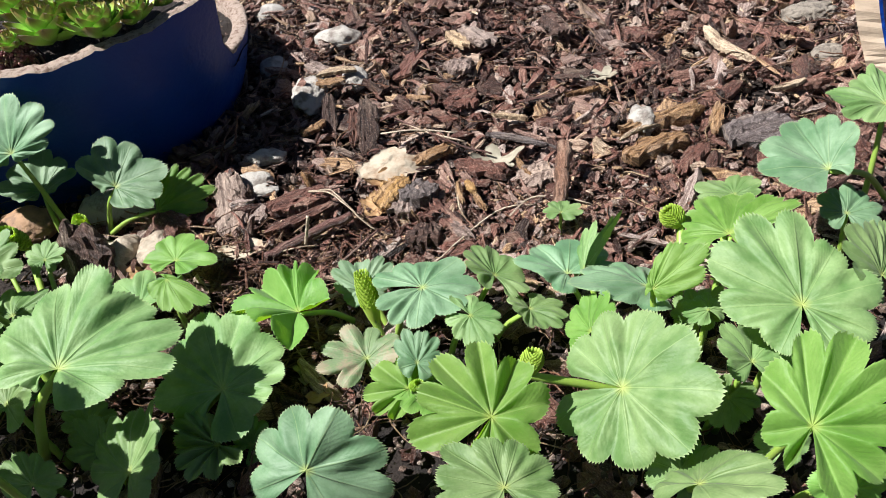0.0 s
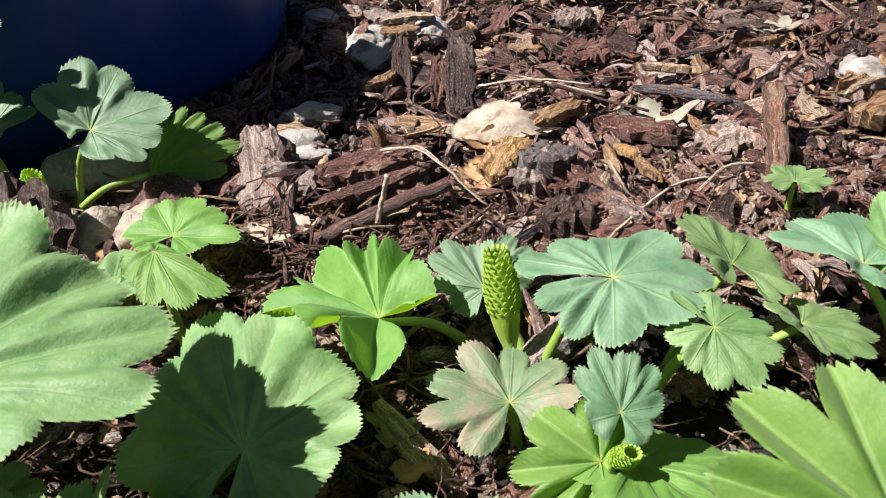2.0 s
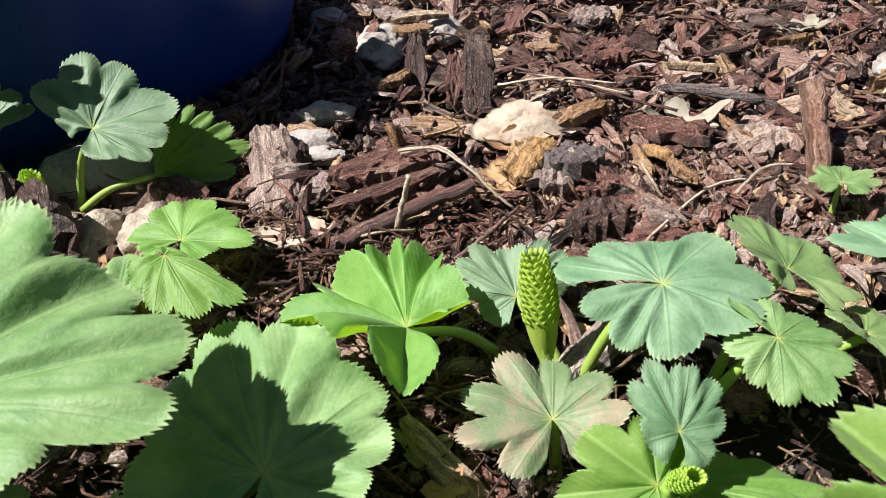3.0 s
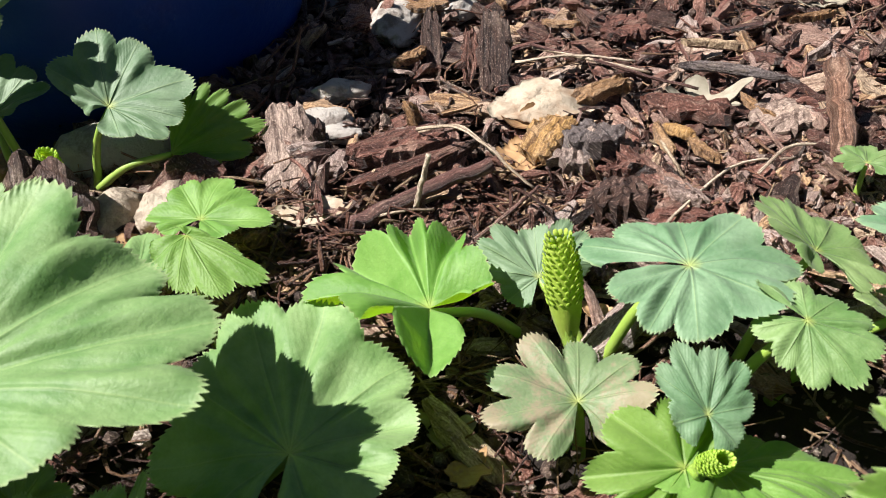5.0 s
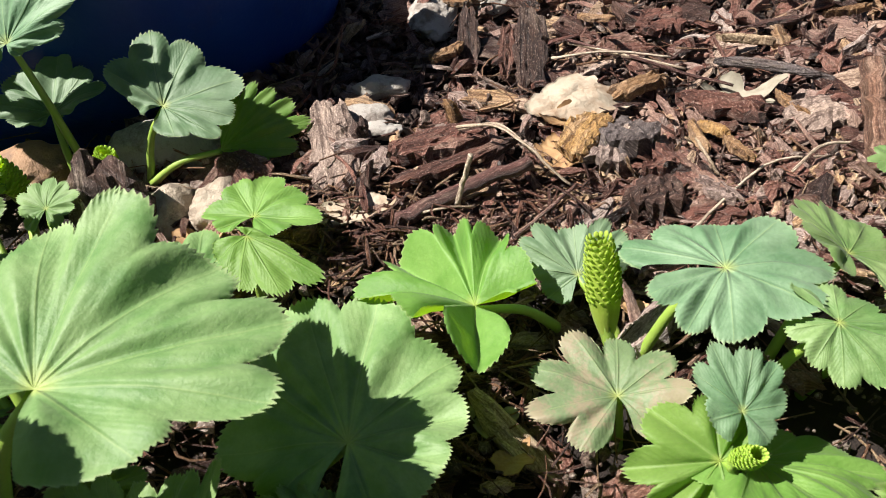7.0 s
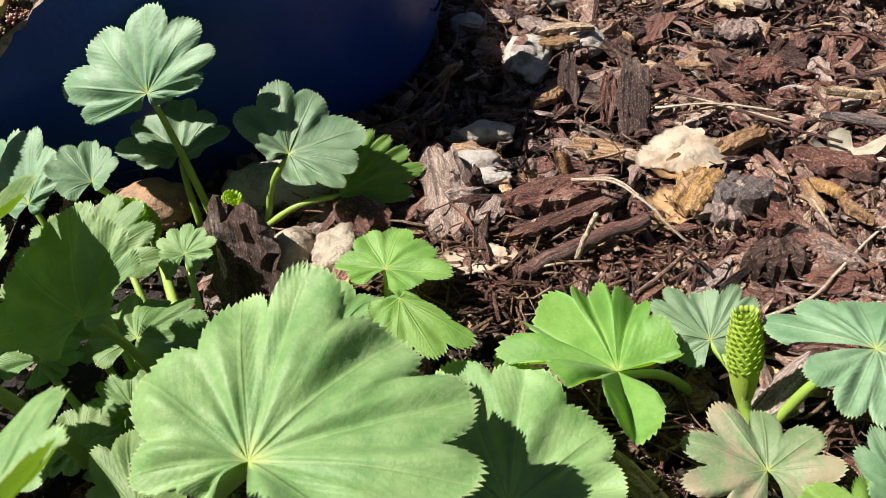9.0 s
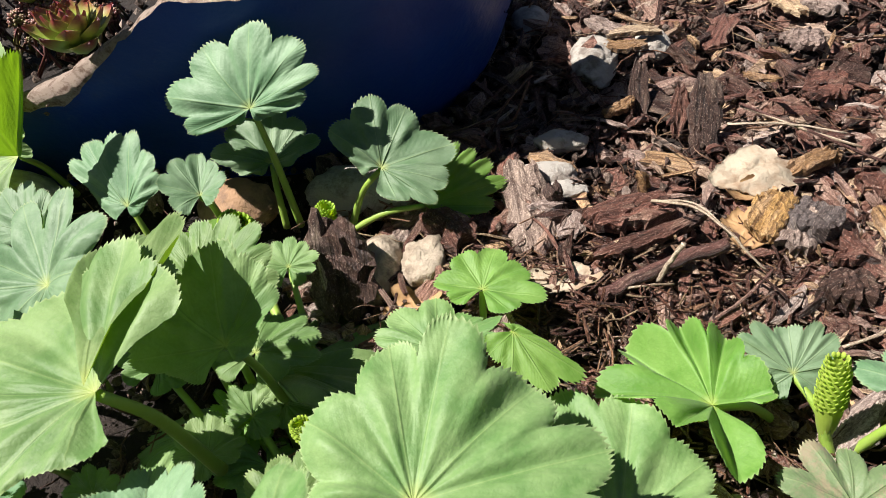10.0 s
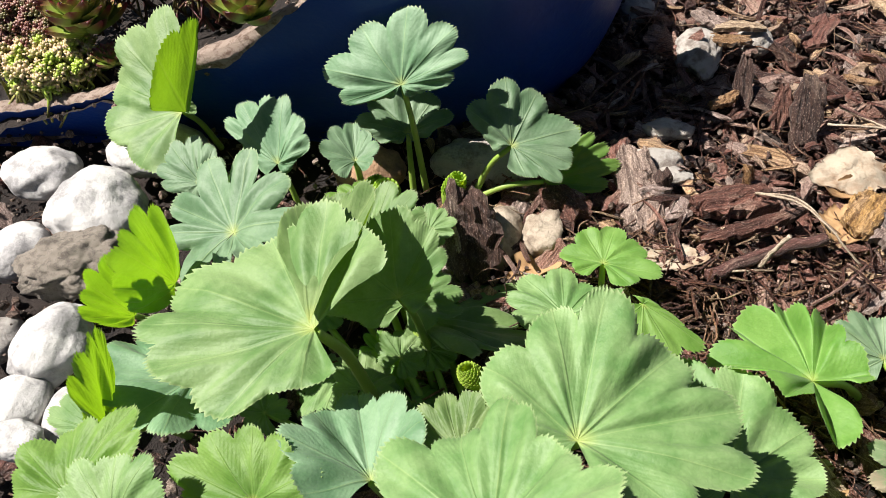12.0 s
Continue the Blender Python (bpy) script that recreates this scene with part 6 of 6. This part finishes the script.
rod("straw", "long dry yellowish grass stalk", "straw", STRAW, [(-0.0274, 0.1743, 0.0070), (-0.0167, 0.1783, 0.0090), (-0.0090, 0.1860, 0.0100), (0.0066, 0.2022, 0.0090), (0.0205, 0.2035, 0.0090)], 0.0004, 0.0003, 77)
rod("straw", "thin white grass stalk by the plants", "straw", STRAW, [(-0.0798, 0.1888, 0.0080), (-0.0683, 0.1899, 0.0100), (-0.0614, 0.1925, 0.0080)], 0.0004, 0.0003, 78)
rod("twig", "thin curled dead twig at the foot of the pot", "twig", TWIG, [(-0.1159, 0.2671, 0.0050), (-0.1054, 0.2574, 0.0110), (-0.1014, 0.2589, 0.0190), (-0.0994, 0.2595, 0.0250)], 0.0006, 0.0004, 79)
rod("twig", "thin dead twig at the foot of the pot", "twig", TWIG, [(-0.1182, 0.2617, 0.0050), (-0.1143, 0.2664, 0.0110), (-0.1067, 0.2703, 0.0170)], 0.0005, 0.0004, 80)
rod("twig", "long thin brown stalk over the mulch", "twig", TWIG, [(-0.0345, 0.2659, 0.0120), (-0.0195, 0.2495, 0.0140), (-0.0056, 0.2390, 0.0130), (0.0057, 0.2349, 0.0110)], 0.0005, 0.0004, 81)
rod("twig", "thin pale stalk over the mulch", "twig", STRAW, [(-0.0342, 0.2663, 0.0110), (-0.0205, 0.2501, 0.0140), (-0.0049, 0.2433, 0.0120)], 0.0005, 0.0004, 82)
rod("straw", "dry brown stalk beside the bud", "straw", TWIG, [(-0.0525, 0.1824, 0.0070), (-0.0451, 0.1873, 0.0100), (-0.0382, 0.1951, 0.0110)], 0.0005, 0.0004, 83)
dry_leaf("pale cream dead leaf with a curled torn edge", DRY_LEAF, -0.0365, 0.2333, 0.0120, 0.0254, 0.0173, 15, seed=1, curl=-0.4, roll=16, cut=0.05, lobes=3)
dry_leaf("grey crumpled dead leaf", GREY_LEAF, 0.0076, 0.2326, 0.0080, 0.0181, 0.0125, -10, seed=2, curl=0.7, cut=0.3)
dry_leaf("star-shaped grey-brown dead leaf", GREY_LEAF, 0.0581, 0.2882, 0.0090, 0.0165, 0.0127, 20, seed=3, lobes=5, cut=0.45)
dry_leaf("brown dead leaf by the plants", DRY_LEAF, -0.0974, 0.1908, 0.0060, 0.0155, 0.0077, 10, seed=4, curl=0.5)
dry_leaf("yellow-brown dead leaf under the straw", TAN_LEAF, -0.0404, 0.2145, 0.0060, 0.0132, 0.0154, 40, seed=5, curl=0.4)
dry_leaf("brown dead leaf under the plants", TAN_LEAF, -0.0545, 0.1274, 0.0040, 0.0074, 0.0056, 20, seed=6, curl=0.6)
dry_leaf("brown dead leaf under the plants", GREY_LEAF, -0.0577, 0.1362, 0.0030, 0.0079, 0.0109, 60, seed=7, curl=0.5)
dry_leaf("brown dead leaf under the plants", TAN_LEAF, -0.0289, 0.1582, 0.0060, 0.0065, 0.0086, 60, seed=8, curl=0.6)
dry_leaf("dark purple-brown dead leaf", DARK_BARK, 0.0456, 0.2889, 0.0100, 0.0178, 0.0092, 0, seed=9, curl=0.4)
bud(mid_plant, (-0.0365, 0.1496, 0.0100), (-0.0383, 0.1539, 0.0300), 0.0068, 0.0047, seed=1)
bud(mid_plant, (-0.0229, 0.1185, 0.0160), (-0.0207, 0.1161, 0.0220), 0.0045, 0.0032, seed=2)
bud(right_plant, (0.0094, 0.1136, 0.0250), (0.0114, 0.1161, 0.0320), 0.0068, 0.0047, seed=3)
bud(right_plant, (0.0610, 0.1621, 0.0300), (0.0564, 0.1633, 0.0360), 0.0077, 0.0054, seed=4)
bud(back_plant, (-0.1570, 0.2093, 0.0060), (-0.1520, 0.2070, 0.0200), 0.0071, 0.0049, seed=5)
bud(wall_plant, (-0.1778, 0.1965, 0.0180), (-0.1730, 0.1962, 0.0260), 0.0065, 0.0045, seed=6)
bud(front_plant, (-0.1332, 0.1290, 0.0300), (-0.1361, 0.1290, 0.0380), 0.0059, 0.0041, seed=7)
bud(front_plant, (-0.1757, 0.2032, 0.0100), (-0.1685, 0.1898, 0.0300), 0.0090, 0.0063, seed=8)
flake("wood_splinter", "tan wood chip standing upright in the mulch", "wood", TAN_WOOD, -0.0673, 0.2241, 0.0115, 0.0145, 0.0031, 0.0030, 157, -81, 0, seed=91)
dry_leaf("brown underside of a curled dead leaf", TAN_LEAF, -0.0357, 0.2266, 0.0080, 0.0158, 0.0077, 10, seed=12, curl=0.8)
flake("bark_piece", "small grey-pink bark chip on the mulch", "bark", GREY_BARK, -0.0077, 0.1916, 0.0100, 0.0119, 0.0041, 0.0040, -51, seed=101)
flake("bark_piece", "small red-brown bark chip on the mulch", "bark", RED_BARK, -0.0190, 0.1999, 0.0110, 0.0093, 0.0038, 0.0040, 12, seed=102)
flake("wood_splinter", "tan wood splinter lying in the mulch", "wood", TAN_WOOD, -0.0005, 0.2059, 0.0120, 0.0136, 0.0019, 0.0030, -71, seed=103)
flake("wood_splinter", "tan wood splinter lying in the mulch", "wood", TAN_WOOD, 0.0471, 0.2725, 0.0120, 0.0158, 0.0022, 0.0030, 15, seed=104)
flake("wood_splinter", "pale wood splinter lying in the mulch", "wood", PALE_WOOD, 0.0145, 0.2579, 0.0120, 0.0162, 0.0019, 0.0030, -20, seed=105)
flake("bark_piece", "dark glossy bark flake on the mulch", "bark", DARK_BARK, 0.0424, 0.3385, 0.0110, 0.0246, 0.0096, 0.0050, -70, seed=106)
flake("bark_piece", "pink-grey bark flake on the mulch", "bark", GREY_BARK, 0.0032, 0.3357, 0.0100, 0.0256, 0.0113, 0.0040, -55, seed=107)
flake("bark_piece", "purple-brown curled bark flake", "bark", RED_BARK, 0.0801, 0.3169, 0.0110, 0.0167, 0.0091, 0.0050, -31, seed=108)

flake("bark_piece", "upright dark brown bark flake with a pointed tip", "bark", DARK_BARK, -0.0635, 0.2750, 0.0110, 0.0220, 0.0065, 0.0030, 92, -46, 0, seed=121, taper=0.7, torn=0.6)
flake("bark_piece", "thin dark red bark flake standing in the mulch", "bark", RED_BARK, -0.0530, 0.2640, 0.0100, 0.0200, 0.0055, 0.0030, 80, -50, 0, seed=122, taper=0.6)
flake("bark_strip", "long red-brown bark strip lying with others", "bark", RED_BARK, -0.0675, 0.2070, 0.0105, 0.0310, 0.0042, 0.0030, 27, seed=123, torn=0.6)
flake("bark_strip", "dark red-brown bark strip lying with others", "bark", DARK_BARK, -0.0615, 0.2100, 0.0110, 0.0230, 0.0034, 0.0030, 24, seed=124, torn=0.6)
flake("bark_strip", "broad purple-brown bark strip with grooves", "bark", RED_BARK, -0.0725, 0.2195, 0.0105, 0.0260, 0.0060, 0.0030, 25, seed=125, torn=0.7)
flake("wood_piece", "dark split wood piece with a tan edge", "wood", TAN_WOOD, -0.0185, 0.2405, 0.0085, 0.0230, 0.0060, 0.0045, 34, seed=126)
flake("wood_splinter", "grey weathered wood splinter lying askew", "wood", SLATE_BARK, 0.0180, 0.2420, 0.0110, 0.0300, 0.0026, 0.0024, -28, seed=127)
flake("wood_splinter", "ochre wood splinter standing in the mulch", "wood", YELLOW_WOOD, -0.0035, 0.2150, 0.0105, 0.0150, 0.0030, 0.0030, -75, -22, 0, seed=128)
flake("bark_piece", "flat pale pinkish bark flake", "bark", PALE_BARK, 0.0220, 0.2190, 0.0100, 0.0150, 0.0110, 0.0035, 30, seed=129, torn=0.5)
flake("bark_piece", "dull purple bark chunk with angular faces", "bark", SLATE_BARK, -0.0235, 0.2150, 0.0100, 0.0160, 0.0120, 0.0080, 55, 12, 0, seed=130, torn=0.4)
flake("wood_splinter", "small pale sliver leaning on dark bark", "wood", PALE_WOOD, -0.1490, 0.1845, 0.0165, 0.0085, 0.0013, 0.0010, 112, -52, 0, seed=131)
flake("wood_piece", "pale sawn wood chip on a white stone", "wood", PALE_WOOD, -0.0640, 0.3080, 0.0135, 0.0190, 0.0050, 0.0030, 6, seed=132, torn=0.3)
dry_leaf("curled rust-brown dead leaf between the stones", TAN_LEAF, -0.1275, 0.1865, 0.0050, 0.0165, 0.0110, 25, seed=14, curl=0.6)
dry_leaf("crumpled pale tan dead leaf by the plants", DRY_LEAF, -0.0905, 0.1925, 0.0075, 0.0190, 0.0095, 12, seed=15, curl=0.6, cut=0.1)
rod("straw", "thin dry grass stalk curving over the mulch", "straw", STRAW, [(0.0100, 0.1975, 0.0095), (0.0180, 0.2030, 0.0125), (0.0290, 0.2035, 0.0115), (0.0400, 0.2010, 0.0090)], 0.0004, 0.0003, 133)
rod("twig", "long thin tan stalk lying over bark", "twig", STRAW, [(-0.0400, 0.2550, 0.0120), (-0.0250, 0.2510, 0.0150), (-0.0080, 0.2490, 0.0130)], 0.0004, 0.0003, 134)
rod("twig", "thin brown stalk arching from the foot of the pot", "twig", TWIG, [(-0.1130, 0.2560, 0.0040), (-0.1080, 0.2600, 0.0140), (-0.1030, 0.2640, 0.0190), (-0.0985, 0.2650, 0.0235)], 0.0005, 0.0004, 135)

build_top_chips()
